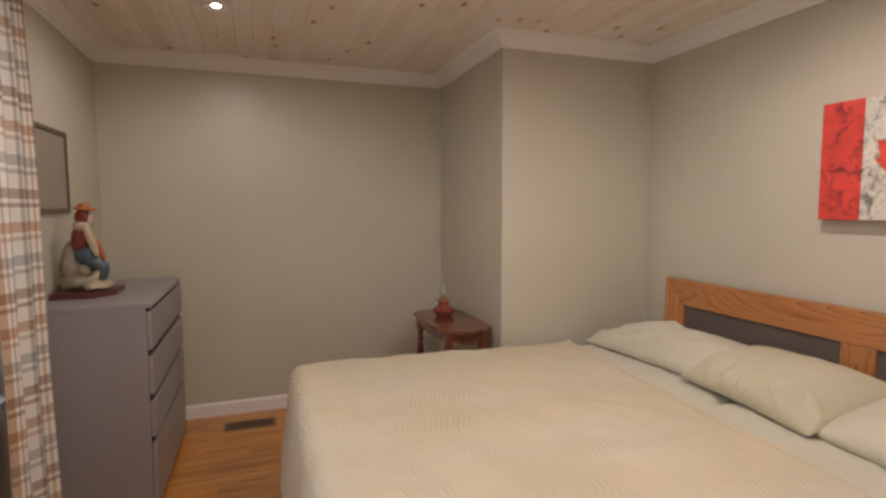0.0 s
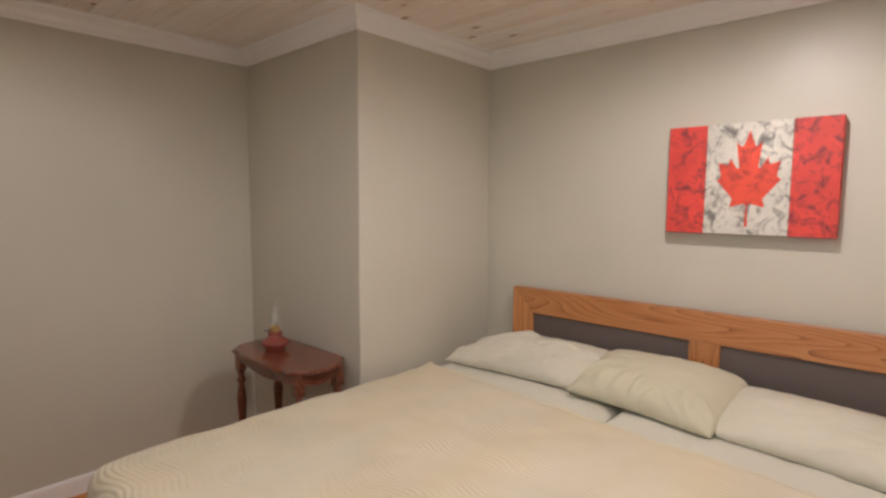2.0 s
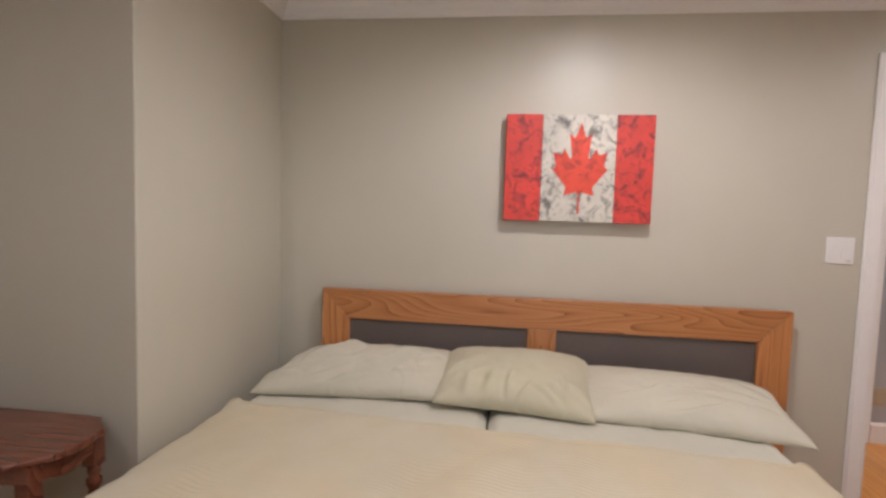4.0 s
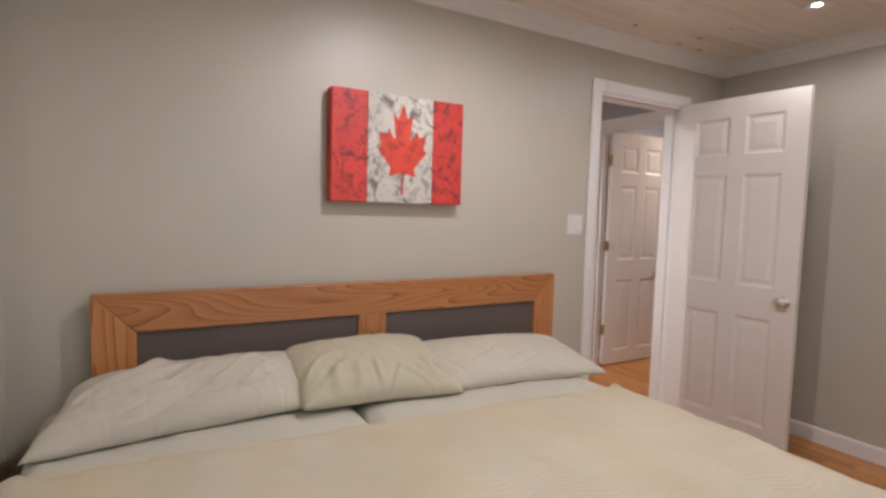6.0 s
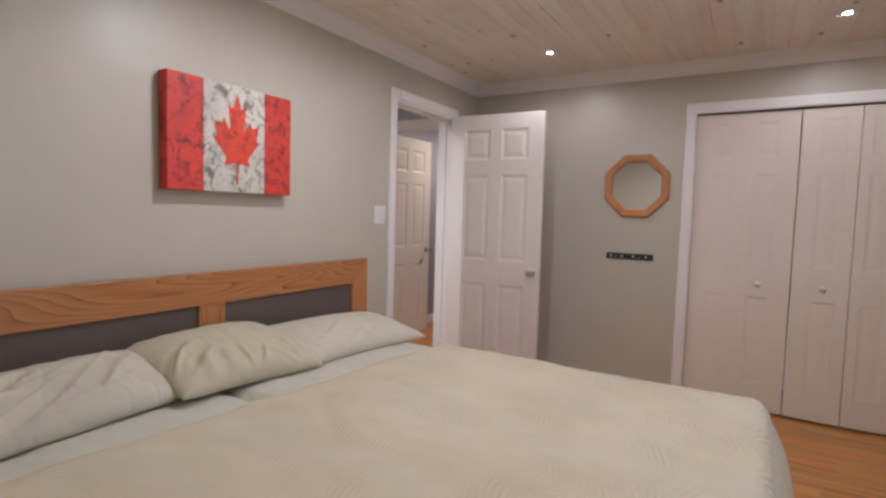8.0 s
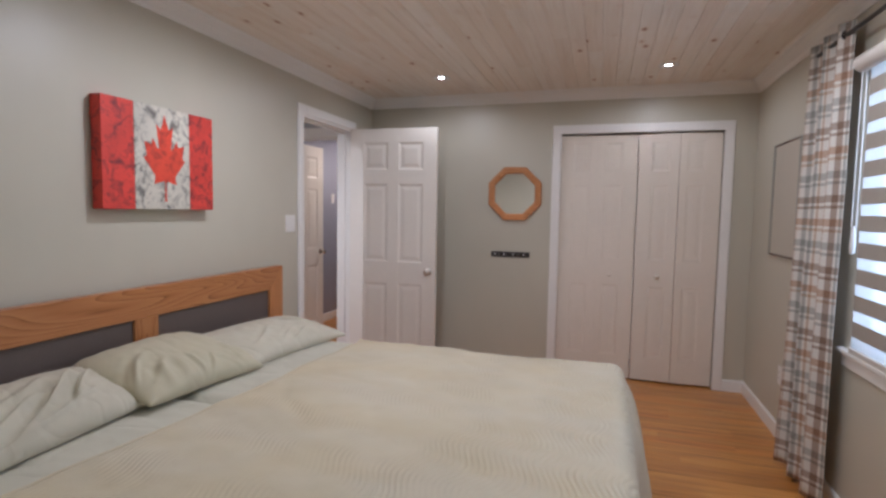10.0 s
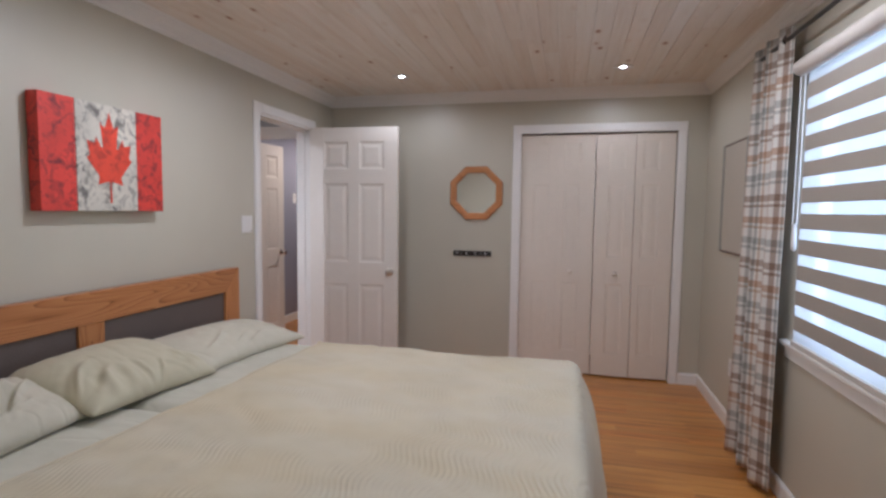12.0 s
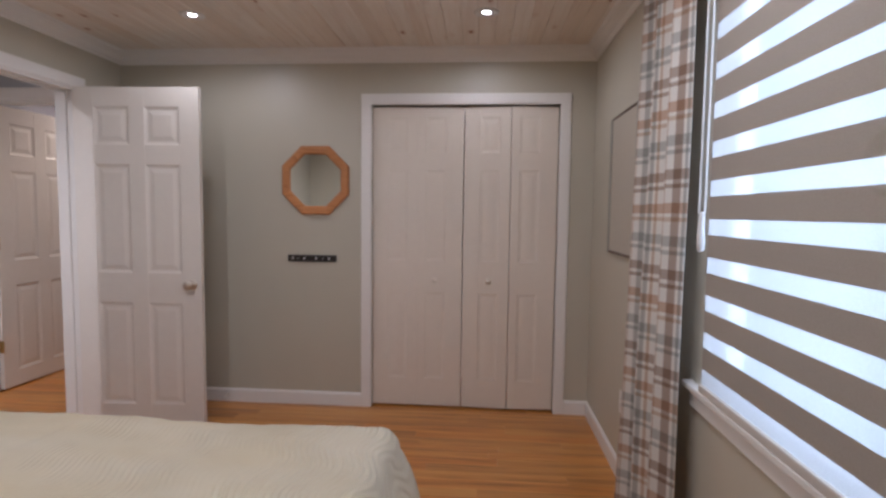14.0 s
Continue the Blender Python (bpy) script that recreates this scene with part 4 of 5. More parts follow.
def pillow(front, back, h, seed, label, material, ears, folds):
    """Stuffed pillow in its case, lying on four corners: front and back edges as (start, end) places, thickness h.
    ears: how far the seams draw in between the corners. folds: rows of (count, s, t, spread, direction, length, height) for groups of creases."""
    mid = sum((Vector(c) for c in front + back), Vector()) / 4
    base = Vector((mid.x, mid.y, 0.612))
    t0 = thing("pillow", base, label, "pillow", "pillows against the headboard")
    rnd = random.Random(seed)
    (fa, fb), (ba, bb) = [Vector(c) for c in front], [Vector(c) for c in back]
    up = (fb - fa).cross(ba - fa).normalized()
    up = up if up.z > 0 else -up
    lines = []
    for count, s0, t0_, spread, way, length, height in folds:
        for k in range(count):
            a = radians(way + rnd.uniform(-22, 22))
            f = (k + 0.5) / count - 0.5
            lines.append((s0 + 2 * spread * f * math.cos(a + 1.57) + rnd.uniform(-0.12, 0.12), t0_ + 2 * spread * f * math.sin(a + 1.57) + rnd.uniform(-0.08, 0.08),
                          math.cos(a), math.sin(a), length * rnd.uniform(0.7, 1.2), height * rnd.uniform(0.6, 1.25), rnd.uniform(0.03, 0.075), rnd.uniform(-0.35, 0.35)))

    def side(sgn):
        def at(u, v):
            s, t = 2 * u - 1, 2 * v - 1
            s1 = s * (1 - ears * (1 - t * t) ** 1.5 * s * s)
            t1 = t * (1 - ears * 1.3 * (1 - s * s) ** 1.5 * t * t)
            blunt = 1 - 0.15 * abs(s) ** 5 * max(0.0, t) ** 5
            a, b = (s1 * blunt + 1) / 2, (t1 * blunt + 1) / 2
            p = fa.lerp(fb, a).lerp(ba.lerp(bb, a), b)
            f = max(0.0, 1 - abs(s) ** 2.8) ** 0.46 * max(0.0, 1 - abs(t) ** 2.6) ** 0.46
            edge = 1 - f
            if sgn < 0:
                p -= up * (0.35 * h * f)
                p.z = max(p.z, 0.614 if f > 0 else p.z)
            else:
                lift = h * f * (1 + 0.10 * noise.noise((s * 1.6, t * 1.6, seed)))
                for ls, lt, ca, sa, ln, ht, wd, bend in lines:
                    al = (s - ls) * ca + (t - lt) * sa
                    ac = -(s - ls) * sa + (t - lt) * ca + bend * al * al
                    if abs(al) < ln and abs(ac) < 3 * wd:
                        q = ac / wd
                        lift += ht * (math.exp(-q * q) - 0.55 * math.exp(-(q - 1.5) ** 2)) * (1 - (al / ln) ** 2) * min(1.0, f * 1.7 + 0.12)
                lift += 0.004 * noise.noise((s * 7, t * 5, seed + 2)) * min(1, 3 * f)
                p += up * lift
            p.z += 0.012 * noise.noise((s * 3.2, t * 3.2, seed + 5)) * edge ** 3 * (1 - min(1, abs(s * t)))
            return p - base
        return at
    bm = grid(side(1), 104, 72)
    bm2 = grid(side(-1), 104, 72)
    me = bpy.data.meshes.new("tmp")
    bm2.to_mesh(me), bm2.free()
    bm.from_mesh(me)
    bpy.data.meshes.remove(me)
    bmesh.ops.remove_doubles(bm, verts=bm.verts, dist=0.0006)
    part("pillowcase", bm, material, t0, "", True, True)
    return t0


pillow(((1.875, 4.285, 0.622), (1.93, 3.47, 0.632)), ((2.325, 4.20, 0.69), (2.315, 3.42, 0.715)), 0.088, 3, "pale ivory cotton pillow lying against the headboard", PILLOW_PALE, 0.05,
       [(9, -0.15, -0.15, 0.75, 38, 0.62, 0.024), (4, 0.42, -0.1, 0.25, 62, 0.5, 0.022), (4, -0.75, -0.55, 0.3, 20, 0.35, 0.018)])
pillow(((1.885, 2.945, 0.620), (1.78, 2.185, 0.616)), ((2.315, 2.99, 0.685), (2.285, 2.13, 0.655)), 0.092, 11, "pale ivory cotton pillow with a drooping open end", PILLOW_PALE, 0.05,
       [(4, -0.1, -0.5, 0.5, 35, 0.4, 0.013), (4, 0.75, 0.1, 0.4, 150, 0.4, 0.012)])
pillow(((1.865, 3.53, 0.645), (1.83, 2.915, 0.626)), ((2.325, 3.54, 0.725), (2.32, 2.86, 0.715)), 0.102, 23, "pale sage-green pillow propped over the other two", PILLOW, 0.06,
       [(5, -0.05, -0.7, 0.7, 80, 0.40, 0.013), (3, 0.7, -0.7, 0.3, 140, 0.4, 0.012), (3, -0.75, -0.45, 0.3, 40, 0.45, 0.014)])

# ---- headboard ----
HB_Y0, HB_Y1, HB_T, HX = 2.018, 4.148, 0.995, 2.335
hb = thing("headboard", (2.36, 3.08, 0), "stained oak headboard with dark upholstered panels", "headboard")
SW, TOPR = 0.138, 0.142


def board(points):
    bm = extrude_poly(points, (0.045, 0, 0))
    bmesh.ops.bevel(bm, geom=bm.edges[:], offset=0.003, segments=2, affect="EDGES", profile=0.5)
    return bm


def centred(name, bm, at, material, parent, label=""):
    """A board with its origin at its own middle, so that its grain follows it."""
    for v in bm.verts:
        v.co -= Vector(at)
    ob = part(name, bm, material, parent, label)
    ob.matrix_basis = Matrix.Translation(at)
    return ob


centred("top_rail", board([(HX, HB_Y0 + 0.001, HB_T), (HX, HB_Y1 - 0.001, HB_T), (HX, HB_Y1 - SW, HB_T - TOPR), (HX, HB_Y0 + SW, HB_T - TOPR)]), (HX, 3.08, HB_T - 0.07), OAK_Y, hb)
for s, y in ((1, HB_Y0), (-1, HB_Y1)):
    centred("stile", board([(HX, y, HB_T - 0.001), (HX, y + s * SW, HB_T - TOPR - 0.001), (HX, y + s * SW, 0.0), (HX, y, 0.0)]), (HX, y + s * 0.07, 0.6), OAK_Z, hb)
centred("centre_stile", board([(HX + 0.001, 3.026, HB_T - TOPR - 0.0005), (HX + 0.001, 3.158, HB_T - TOPR - 0.0005), (HX + 0.001, 3.158, 0.36), (HX + 0.001, 3.026, 0.36)]), (HX, 3.09, 0.6), OAK_Z, hb)
centred("bottom_rail", board([(HX, HB_Y0 + SW, 0.35), (HX, HB_Y1 - SW, 0.35), (HX, HB_Y1 - SW, 0.22), (HX, HB_Y0 + SW, 0.22)]), (HX, 3.08, 0.28), OAK_Y, hb)
for y0, y1 in ((HB_Y0 + SW - 0.004, 3.03), (3.154, HB_Y1 - SW + 0.004)):
    part("padded_panel", box((HX + 0.014, y0, 0.345), (HX + 0.034, y1, HB_T - TOPR + 0.004), 0.006, 2), PANEL_CLOTH, hb, "dark brown-grey leather panel")

# ---- flag canvas ----
FY0, FY1, FZ0, FZ1, FX = 2.636, 3.290, 1.354, 1.836, 2.347
flag = thing("canvas_print", (2.39, 2.963, FZ0), "distressed red and white maple leaf flag canvas", "wall art")
q = (FY1 - FY0) / 4
for nm, y0, y1, mt in (("red_band", FY0, FY0 + q, RED), ("white_field", FY0 + q + 0.0005, FY1 - q - 0.0005, CANVAS), ("red_band", FY1 - q, FY1, RED)):
    part(nm, box((FX, y0, FZ0), (E - 0.004, y1, FZ1), 0.0025), mt, flag)
half = [(-90, 2030), (-45, 1167), (-156, 1069), (-1015, 1220), (-899, 900), (-919, 827), (-1860, 65), (-1648, -34), (-1614, -113), (-1800, -685), (-1258, -570), (-1185, -608), (-1080, -855), (-657, -401), (-546, -458), (-750, -1510), (-423, -1321), (-332, -1348), (0, -2000)]
pts = half + [(-x, y) for x, y in half[-2::-1]]
part("maple_leaf", extrude_poly([(FX - 0.0015, 2.956 - x * 6.6e-5, 1.598 - y * 1.02e-4) for x, y in pts], (0.001, 0, 0)), LEAF_RED, flag, "painted red maple leaf")

# ---- light switch ----
def switch_plate(m, label, gangs):
    t0 = thing("light_switch", label=label, category="light switch", m=m)
    w = 0.07 + 0.046 * (gangs - 1)
    part("plate", box((-w / 2, 0.0003, -0.058), (w / 2, 0.006, 0.058), 0.0025, 2), PLASTIC, t0, local=True)
    for k in range(gangs):
        c = (k - (gangs - 1) / 2) * 0.046
        bm = extrude_poly([(c - 0.0165, 0.006, -0.033), (c - 0.0165, 0.0095, -0.033), (c - 0.0165, 0.0068, 0.0), (c - 0.0165, 0.0082, 0.033), (c - 0.0165, 0.006, 0.033)], (0.033, 0, 0))
        part("rocker", bm, PLASTIC, t0, local=True)
    # Thin grey bar standing for the small writing on the plate.
    part("dimmer_slot", box((-w / 2 + 0.012, 0.0060, -0.046), (-w / 2 + 0.034, 0.0068, -0.043)), FRAME_GREY, t0, local=True)
    return t0


switch_plate(pose(E, 1.818, 1.266, 0, 0, 90), "white double rocker light switch by the door", 2)
switch_plate(pose(3.56, -0.86, 1.50, 0, 0, 90), "white light switch on a violet wall", 1)

# ---- octagonal mirror ----
mx, mz = 1.065, 1.527
om = thing("octagonal_mirror", (mx, S, mz), "octagonal wall mirror in a golden oak frame", "mirror")
R0, R1 = 0.226 / math.cos(math.pi / 8), 0.170 / math.cos(math.pi / 8)


def ring_pt(r, k, y):
    a = math.pi / 8 + k * math.pi / 4
    return Vector((mx + r * math.cos(a), y, mz + r * math.sin(a)))


for k in range(8):
    bm = bmesh.new()
    prof = [(R0, S + 0.001), (R0, S + 0.018), (R0 * 0.965, S + 0.026), (R1 * 1.06, S + 0.024), (R1, S + 0.014), (R1, S + 0.001)]
    a = [bm.verts.new(ring_pt(r, k, y)) for r, y in prof]
    b = [bm.verts.new(ring_pt(r, k + 1, y)) for r, y in prof]
    for i in range(6):
        bm.faces.new((a[i], a[(i + 1) % 6], b[(i + 1) % 6], b[i]))
    bm.faces.new(a), bm.faces.new(b[::-1])
    part("frame_side", bm, OAK_X, om)
part("mirror_glass", extrude_poly([ring_pt(R1 + 0.004, k, S + 0.009) for k in range(8)], (0, 0.003, 0)), MIRROR, om, "silvered mirror glass")

# ---- hook strip ----
hs = thing("hook_rail", (1.09, S, 1.005), "dark metal mounting strip with pale screws", "wall strip")
part("strip", box((0.925, S + 0.0005, 0.983), (1.258, S + 0.012, 1.028), 0.002), IRON, hs)
for x in (0.975, 1.063, 1.145, 1.225):
    part("screw", lathe([(0, 0), (0.0075, 0), (0.006, 0.003), (0, 0.004)], Matrix.Translation((x, S + 0.012, 1.006)) @ Matrix.Rotation(radians(-90), 4, "X"), 12), PLASTIC, hs, "pale round screw head")
for x in (1.018, 1.19):
    part("slot", box((x - 0.008, S + 0.012, 1.001), (x + 0.008, S + 0.0128, 1.008)), FRAME_GREY, hs)

# ---- pictures on the window wall ----
ps = thing("picture", (W, 1.22, 1.1), "pale print in a slim grey frame", "picture")
Y0, Y1, Z0, Z1 = 0.975, 1.50, 1.118, 1.838
for a, b in (((Y0, Z0), (Y0 + 0.035, Z1)), ((Y1 - 0.035, Z0), (Y1, Z1)), ((Y0 + 0.035, Z0), (Y1 - 0.035, Z0 + 0.012)), ((Y0 + 0.035, Z1 - 0.012), (Y1 - 0.035, Z1))):
    part("frame_side", box((W + 0.001, a[0], a[1]), (W + 0.018, b[0], b[1]), 0.002), FRAME_GREY if b[1] - a[1] > 0.1 else FRAME_BROWN, ps)
part("print", box((W + 0.001, Y0 + 0.035, Z0 + 0.012), (W + 0.013, Y1 - 0.035, Z1 - 0.012)), PALE_PANEL, ps)
pn = thing("picture", (W2, 4.48, 1.4), "small print in a thin dark brown frame", "picture")
Y0, Y1, Z0, Z1 = 4.37, 4.86, 1.385, 1.785
for a, b in (((Y0, Z0), (Y0 + 0.012, Z1)), ((Y1 - 0.012, Z0), (Y1, Z1)), ((Y0 + 0.012, Z0), (Y1 - 0.012, Z0 + 0.022)), ((Y0 + 0.012, Z1 - 0.022), (Y1 - 0.012, Z1))):
    part("frame_side", box((W2 + 0.001, a[0], a[1]), (W2 + 0.018, b[0], b[1]), 0.002), FRAME_BROWN, pn)
part("print", box((W2 + 0.001, Y0 + 0.012, Z0 + 0.022), (W2 + 0.009, Y1 - 0.012, Z1 - 0.022)), DIM_PRINT, pn)

# ---- dresser ----
DX, DY0, DY1, DZ = -0.375, 4.275, 5.205, 0.99
dr = thing("dresser", (-0.56, 4.74, 0), "taupe four-drawer dresser with finger grooves painted dark for shade", "dresser")
part("top", box((W2 + 0.014, DY0, DZ - 0.022), (DX, DY1, DZ), 0.002), TAUPE, dr)
for y0, y1 in ((DY0, DY0 + 0.02), (DY1 - 0.02, DY1)):
    part("side_panel", box((W2 + 0.014, y0, 0), (DX - 0.0205, y1, DZ - 0.0225), 0.0015), TAUPE, dr)
# Carcass painted near black, as the shade behind the drawer fronts.
part("carcass", box((W2 + 0.016, DY0 + 0.02, 0.06), (DX - 0.022, DY1 - 0.02, DZ - 0.023)), RECESS_SHADE, dr)
part("plinth", box((DX - 0.06, DY0 + 0.0205, 0), (DX - 0.03, DY1 - 0.0205, 0.07)), TAUPE, dr)
tops = [0.952, 0.752, 0.548, 0.352]
for k, zt in enumerate(tops):
    zb = tops[k + 1] + 0.030 if k < 3 else 0.06
    w = part("drawer", box((DX - 0.0195, DY0 + 0.001, zb), (DX - 0.001, DY1 - 0.001, zt), 0.0025), TAUPE, dr)
    # Near-black strip fills each finger gap with painted shade.
    part("finger_groove", box((DX - 0.0225, DY0 + 0.003, zt + 0.0005), (DX - 0.017, DY1 - 0.003, zt + 0.0285 if k else DZ - 0.0228)), RECESS_SHADE, w, "near-black strip painted for the shade in the finger groove")


# ---- figurine on the dresser: one plain glazed shape ----
def blob(bm, c, r, slot, rot=(0, 0, 0), rough=0.12):
    m = Matrix.Translation(c) @ pose(0, 0, 0, *rot) @ Matrix.Diagonal((*r, 1))
    res = bmesh.ops.create_icosphere(bm, subdivisions=3, radius=1, matrix=m)
    for v in res["verts"]:
        d = v.co - Vector(c)
        v.co += d * rough * noise.noise(v.co * 40)
    for f in {f for v in res["verts"] for f in v.link_faces}:
        f.material_index, f.smooth = slot, True


SX, SY = -0.70, 4.62
bm = bmesh.new()
extrude_poly([(SX - 0.12, SY - 0.13, DZ), (SX + 0.05, SY - 0.13, DZ), (SX + 0.125, SY - 0.03, DZ), (SX + 0.125, SY + 0.14, DZ), (SX - 0.12, SY + 0.14, DZ)], (0, 0, 0.028), bm)
for f in bm.faces:
    f.material_index = 0
z0 = DZ + 0.028
for c, r, s in (((-0.03, 0.03, 0.035), (0.085, 0.10, 0.045), 1), ((-0.065, 0.02, 0.11), (0.045, 0.06, 0.10), 1), ((0.05, -0.02, 0.02), (0.06, 0.09, 0.025), 4), ((-0.075, 0.05, 0.17), (0.03, 0.04, 0.06), 1), ((-0.01, 0.03, 0.09), (0.05, 0.06, 0.05), 1)):
    blob(bm, (SX + c[0], SY + c[1], z0 + c[2]), r, s, rough=0.3)
for c, r, s, rot in (((-0.015, 0, 0.25), (0.042, 0.036, 0.075), 2, (0, 6, 0)), ((-0.01, 0, 0.305), (0.04, 0.045, 0.028), 4, (0, 0, 0)), ((0.0, -0.005, 0.165), (0.045, 0.038, 0.045), 3, (0, 20, 0)), ((0.045, -0.02, 0.125), (0.055, 0.026, 0.03), 3, (0, 28, 0)),
                     ((0.075, -0.02, 0.085), (0.022, 0.022, 0.05), 3, (0, 10, 0)), ((0.03, -0.03, 0.05), (0.018, 0.018, 0.05), 4, (0, 35, 0)), ((0.03, -0.03, 0.24), (0.018, 0.018, 0.085), 4, (0, -16, 0)), ((-0.005, 0, 0.345), (0.034, 0.034, 0.042), 2, (0, 0, 0)),
                     ((0.018, 0, 0.335), (0.022, 0.022, 0.034), 4, (0, 0, 0)), ((0.005, 0, 0.385), (0.05, 0.045, 0.011), 5, (0, 4, 0)), ((0, 0, 0.395), (0.03, 0.03, 0.02), 5, (0, 0, 0)), ((0.055, 0.01, 0.19), (0.014, 0.014, 0.06), 5, (0, -20, 0))):
    blob(bm, (SX + c[0], SY + c[1], z0 + c[2]), r, s, rot, 0.06)
me_fig = solid("figurine", bm, [PLINTH, ROCK, SHIRT, TROUSERS, CREAM_GLAZE, STRAW], "glazed ceramic figurine on a dark plinth, on the dresser", "figurine")

# ---- corner table ----
TX0, TX1, TY0, TY1, TZ = 1.045, 1.375, 4.44, 5.115, 0.702
tb = thing("side_table", (1.2, 4.8, 0), "dark mahogany side table with turned legs and a shaped top", "side table")


def shaped(inset, bulge):
    """Outline with a serpentine edge on each side and clipped corners."""
    pts, c = [], 0.075
    x0, x1, y0, y1 = TX0 + inset, TX1 - inset, TY0 + inset, TY1 - inset
    for (ax, ay), (bx_, by), (nx, ny) in (((x0 + c, y0), (x1 - c, y0), (0, -1)), ((x1, y0 + c), (x1, y1 - c), (0, 0)), ((x1 - c, y1), (x0 + c, y1), (0, 1)), ((x0, y1 - c), (x0, y0 + c), (-1, 0))):
        for k in range(13):
            t = k / 12
            s = bulge * (math.sin(math.pi * t) ** 2 - 0.9 * math.exp(-((t - 0.09) / 0.055) ** 2) - 0.9 * math.exp(-((t - 0.91) / 0.055) ** 2))
            pts.append((ax + (bx_ - ax) * t + nx * s, ay + (by - ay) * t + ny * s))
    return pts


bm = extrude_poly([(x, y, TZ - 0.020) for x, y in shaped(0.0, 0.012)], (0, 0, 0.020))
bmesh.ops.bevel(bm, geom=[e for e in bm.edges if abs(e.verts[0].co.z - e.verts[1].co.z) < 1e-5], offset=0.006, segments=2, affect="EDGES", profile=0.5)
part("table_top", bm, MAHOGANY, tb)
for k, (a, b) in enumerate((((TX0 + 0.06, TY0 + 0.035), (TX1 - 0.06, TY0 + 0.055)), ((TX0 + 0.06, TY1 - 0.055), (TX1 - 0.06, TY1 - 0.035)), ((TX0 + 0.035, TY0 + 0.06), (TX0 + 0.055, TY1 - 0.06)), ((TX1 - 0.055, TY0 + 0.06), (TX1 - 0.035, TY1 - 0.06)))):
    n, bm = 16, bmesh.new()
    pts = []
    along_x = k < 2
    L0, L1 = (a[0], b[0]) if along_x else (a[1], b[1])
    for i in range(n + 1):
        t = i / n
        zl = TZ - 0.020 - 0.052 - 0.022 * math.sin(math.pi * t) ** 2
        l = L0 + (L1 - L0) * t
        pts.append((l, zl))
    outline = [(L0, TZ - 0.0205)] + pts + [(L1, TZ - 0.0205)]
    if along_x:
        part("apron", extrude_poly([(l, a[1], zz) for l, zz in outline], (0, b[1] - a[1], 0)), MAHOGANY, tb)
    else:
        part("apron", extrude_poly([(a[0], l, zz) for l, zz in outline], (b[0] - a[0], 0, 0)), MAHOGANY, tb)
LEG = [(0, 0), (0.013, 0), (0.016, 0.02), (0.012, 0.04), (0.015, 0.06), (0.013, 0.10), (0.017, 0.22), (0.024, 0.36), (0.026, 0.42), (0.019, 0.475), (0.014, 0.50), (0.022, 0.515), (0.022, 0.53), (0.014, 0.54), (0.019, 0.555), (0.019, 0.575), (0, 0.575)]
for x in (TX0 + 0.056, TX1 - 0.056):
    for y in (TY0 + 0.056, TY1 - 0.056):
        lg = part("leg", lathe(LEG, Matrix.Translation((x, y, 0)), 20), MAHOGANY, tb, "", True)
        part("leg_block", box((x - 0.023, y - 0.023, 0.574), (x + 0.023, y + 0.023, TZ - 0.0205), 0.003), MAHOGANY, lg)

# ---- oil lamp ----
LX, LY = 1.205, 4.88
ol = thing("oil_lamp", (LX, LY, TZ), "small red pottery oil lamp with a glass chimney", "oil lamp")
part("font", lathe([(0, 0), (0.046, 0), (0.05, 0.006), (0.058, 0.02), (0.072, 0.036), (0.071, 0.046), (0.05, 0.062), (0.036, 0.07), (0.034, 0.086), (0.038, 0.094), (0.034, 0.098), (0, 0.098)], Matrix.Translation((LX, LY, TZ)), 32), CLAY, ol, "red glazed squat base", True)
bn = part("burner", lathe([(0, 0.098), (0.024, 0.098), (0.026, 0.106), (0.022, 0.112), (0.027, 0.118), (0.027, 0.124), (0.012, 0.132), (0, 0.134)], Matrix.Translation((LX, LY, TZ)), 24), BRASS, ol, "brass burner collar", True)
part("wick_knob", tube((LX - 0.02, LY + 0.005, TZ + 0.108), (LX - 0.055, LY + 0.012, TZ + 0.108), 0.004, 8), IRON, bn)
part("chimney", lathe([(0.024, 0.122), (0.027, 0.14), (0.031, 0.165), (0.028, 0.19), (0.021, 0.215), (0.019, 0.25), (0.0175, 0.25), (0.0195, 0.215), (0.0265, 0.19), (0.0295, 0.165), (0.0255, 0.14), (0.0225, 0.122)], Matrix.Translation((LX, LY, TZ)), 28), GLASS, ol, "clear glass chimney", True)

# ---- floor register, outlet, door stop ----
rg = thing("floor_register", (-0.005, 5.23, 0), "brown metal floor vent register", "floor vent")
VX0, VX1, VY0, VY1 = -0.165, 0.155, 5.155, 5.305
for a, b in (((VX0, VY0), (VX1, VY0 + 0.018)), ((VX0, VY1 - 0.018), (VX1, VY1)), ((VX0, VY0 + 0.018), (VX0 + 0.02, VY1 - 0.018)), ((VX1 - 0.02, VY0 + 0.018), (VX1, VY1 - 0.018))):
    part("rim", box((a[0], a[1], 0.0005), (b[0], b[1], 0.006), 0.002), VENT_METAL, rg)
# Dark sheet for the shade down in the vent opening.
part("well", box((VX0 + 0.02, VY0 + 0.018, 0.0004), (VX1 - 0.02, VY1 - 0.018, 0.0012)), RECESS_SHADE, rg)
for k in range(14):
    x = VX0 + 0.03 + k * 0.0197
    part("slat", box((x, VY0 + 0.018, 0.0013), (x + 0.007, VY1 - 0.018, 0.005)), VENT_METAL, rg)
ot = thing("wall_outlet", (W, 1.33, 0.39), "white duplex wall outlet", "outlet")
part("plate", box((W + 0.0004, 1.295, 0.332), (W + 0.006, 1.365, 0.448), 0.002), PLASTIC, ot)
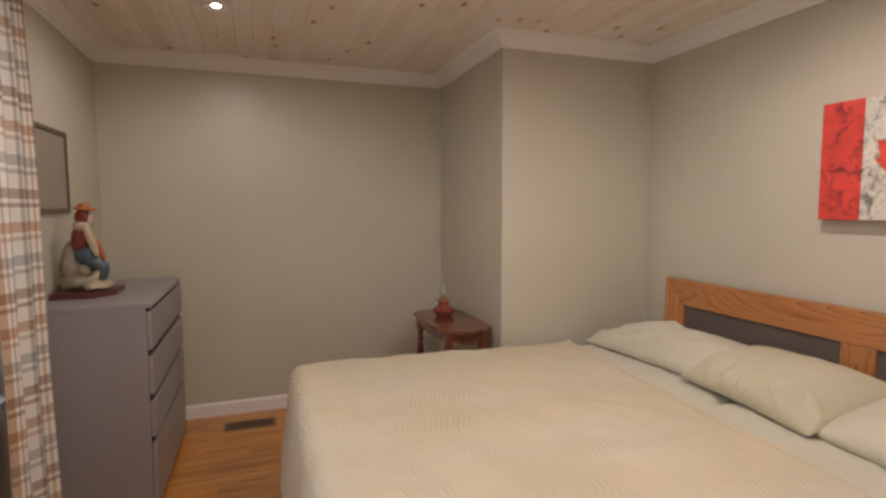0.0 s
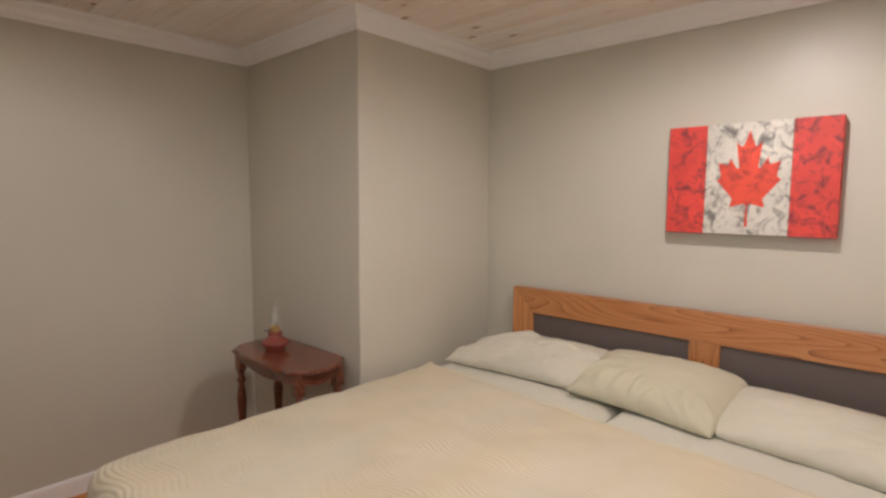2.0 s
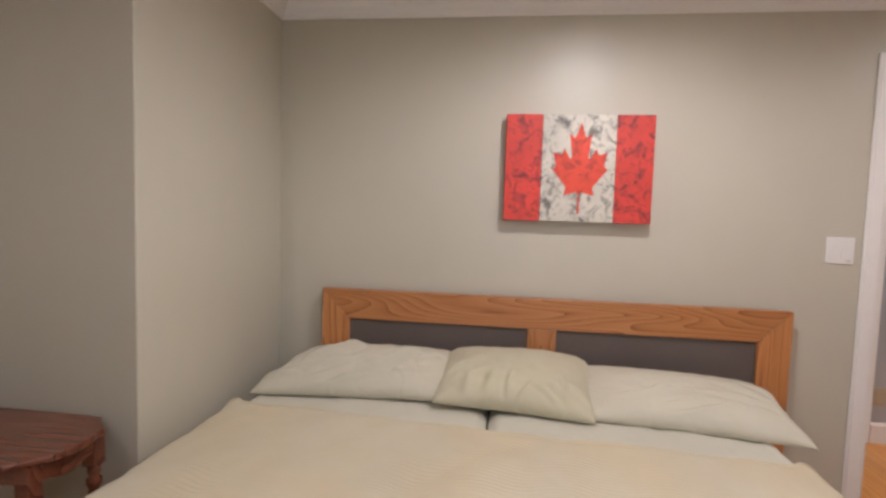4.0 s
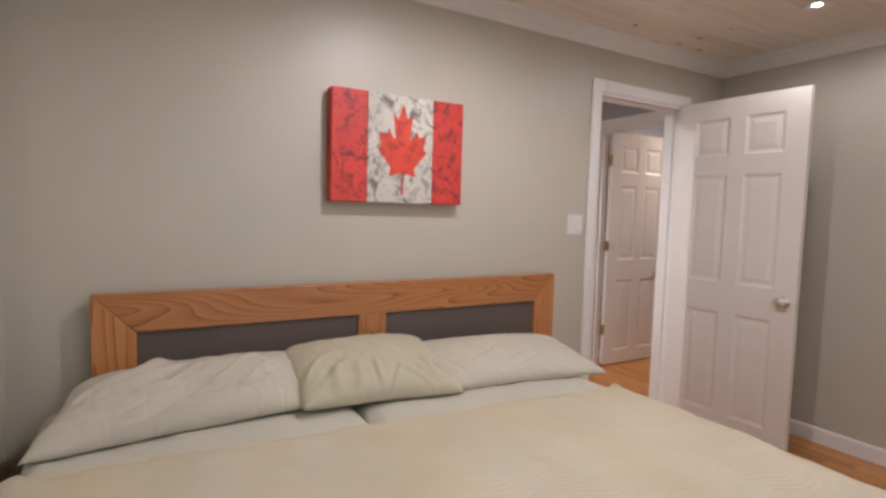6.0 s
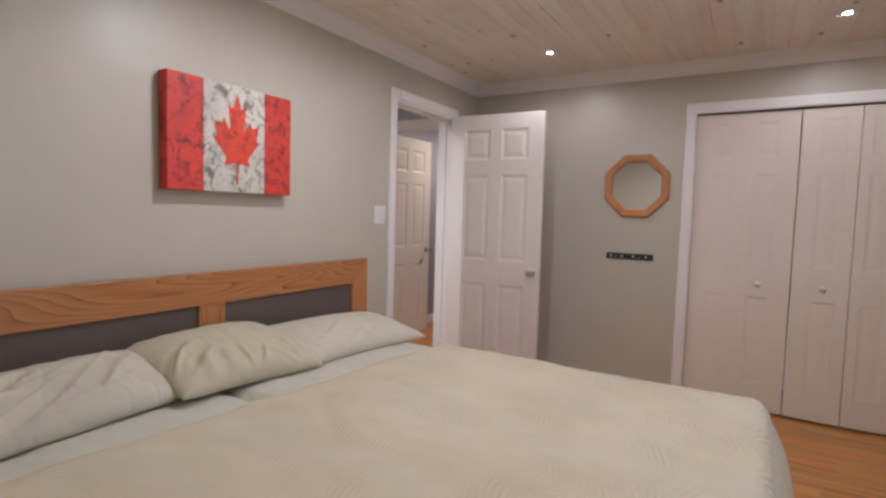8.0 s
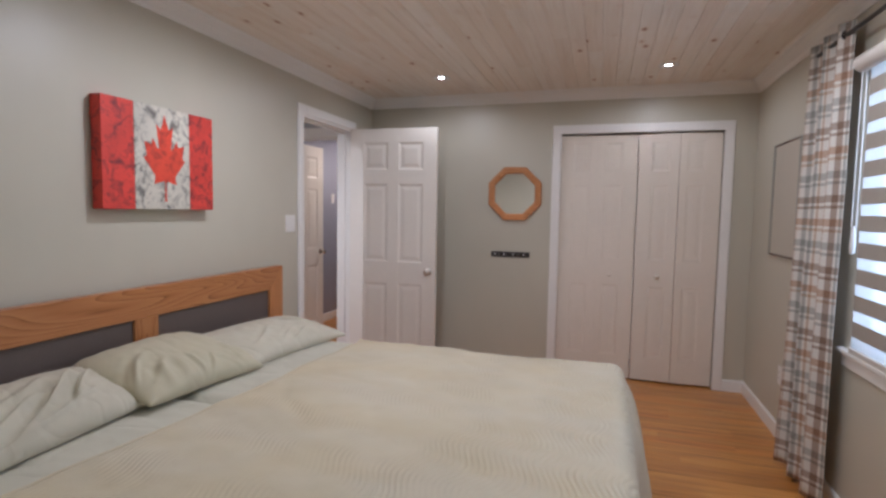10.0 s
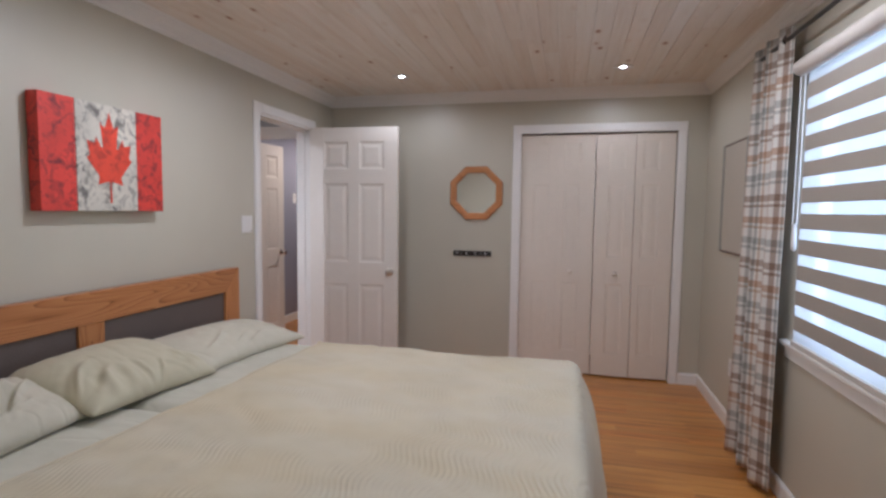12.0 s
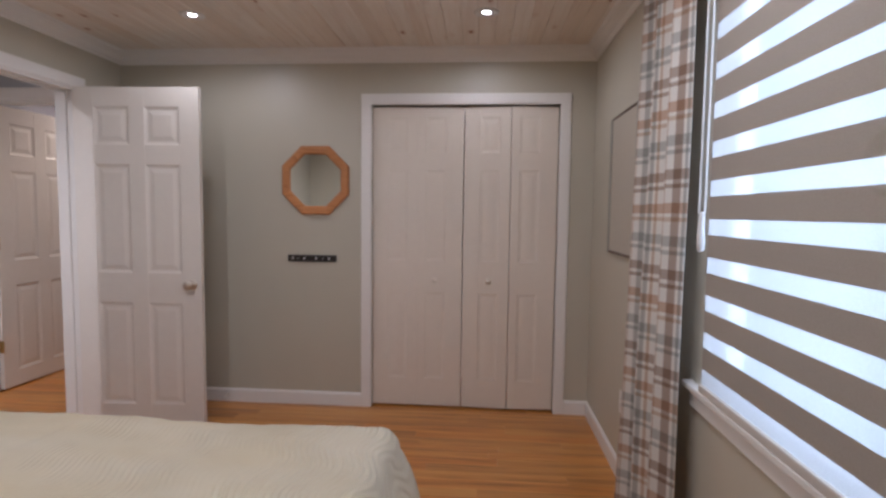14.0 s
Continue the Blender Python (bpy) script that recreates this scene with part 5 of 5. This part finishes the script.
for z in (0.37, 0.41):
    rc = part("receptacle", box((W + 0.006, 1.315, z - 0.014), (W + 0.0085, 1.345, z + 0.014), 0.003), PLASTIC, ot)
    for y in (1.324, 1.336):
        # Slot openings drawn as near-black bars, their shade in the colour.
        part("slot", box((W + 0.0085, y - 0.0012, z - 0.004), (W + 0.0088, y + 0.0012, z + 0.006)), RECESS_SHADE, rc)
oh = thing("wall_outlet", (3.48, 0.90, 0.30), "cream outlet cover plate in the hallway", "outlet")
part("plate", box((3.474, 0.864, 0.240), (3.4796, 0.936, 0.356), 0.002), CREAM_GLAZE, oh)
for z in (0.278, 0.318):
    part("receptacle", box((3.4715, 0.885, z - 0.014), (3.474, 0.915, z + 0.014), 0.003), CREAM_GLAZE, oh)
wf = thing("wall_sensor", (3.48, 0.865, 2.04), "small white rounded fixture high on the hallway wall", "wall fixture")
part("back_plate", box((3.470, 0.82, 2.008), (3.4796, 0.91, 2.072), 0.004, 2), PLASTIC, wf)
bm = bmesh.new()
bmesh.ops.create_uvsphere(bm, u_segments=24, v_segments=14, radius=1, matrix=Matrix.Translation((3.458, 0.865, 2.04)) @ Matrix.Diagonal((0.026, 0.058, 0.036, 1)))
part("housing", bm, PLASTIC, wf, "", True)
ds = thing("door_stop", (1.69, S + 0.013, 0.05), "small spring door stop on the baseboard", "door stop")
part("spring", lathe([(0, 0), (0.011, 0), (0.011, 0.004)] + [(0.006 + 0.0012 * (k % 2), 0.006 + 0.003 * k) for k in range(16)] + [(0, 0.055)], Matrix.Translation((1.69, S + 0.0132, 0.05)) @ Matrix.Rotation(radians(-90), 4, "X"), 12), CHROME, ds)
part("bumper", lathe([(0, 0.054), (0.008, 0.054), (0.008, 0.066), (0, 0.068)], Matrix.Translation((1.69, S + 0.0132, 0.05)) @ Matrix.Rotation(radians(-90), 4, "X"), 12), PLASTIC, ds)

# ---- floor boards, last ----
def board_mesh():
    bm = bmesh.new()
    bw, g = 0.0800, 0.0016
    prof = [(0.0002, -0.0155), (bw - 0.0002, -0.0155), (bw - 0.0002, -g), (bw - g, 0.0), (g, 0.0), (0.0002, -g)]
    extrude_poly([(0.0, y, z) for y, z in prof], (1.0, 0, 0), bm)
    return mesh_of(bm, "floor_board", FLOOR_WOOD)


BOARD = board_mesh()
rnd = random.Random(7)


def lay(x_from, x_to, y_from, y_to):
    y = y_from
    while y < y_to - 0.01:
        x = x_from - rnd.uniform(0.0, 0.9)
        while x < x_to:
            n = rnd.uniform(0.75, 1.75)
            a, b = max(x, x_from), min(x + n, x_to)
            if b - a > 0.05:
                ob = new("floor_board", BOARD)
                ob.parent = floor
                ob.matrix_basis = Matrix.Translation((a + 0.0005, y, 0)) @ Matrix.Diagonal((b - a - 0.001, 1, 1, 1))
            x += n
        y += 0.08


lay(W2, E + 0.02, S - 0.11, N)
lay(E + 0.02, 3.56, -1.31, 2.5)
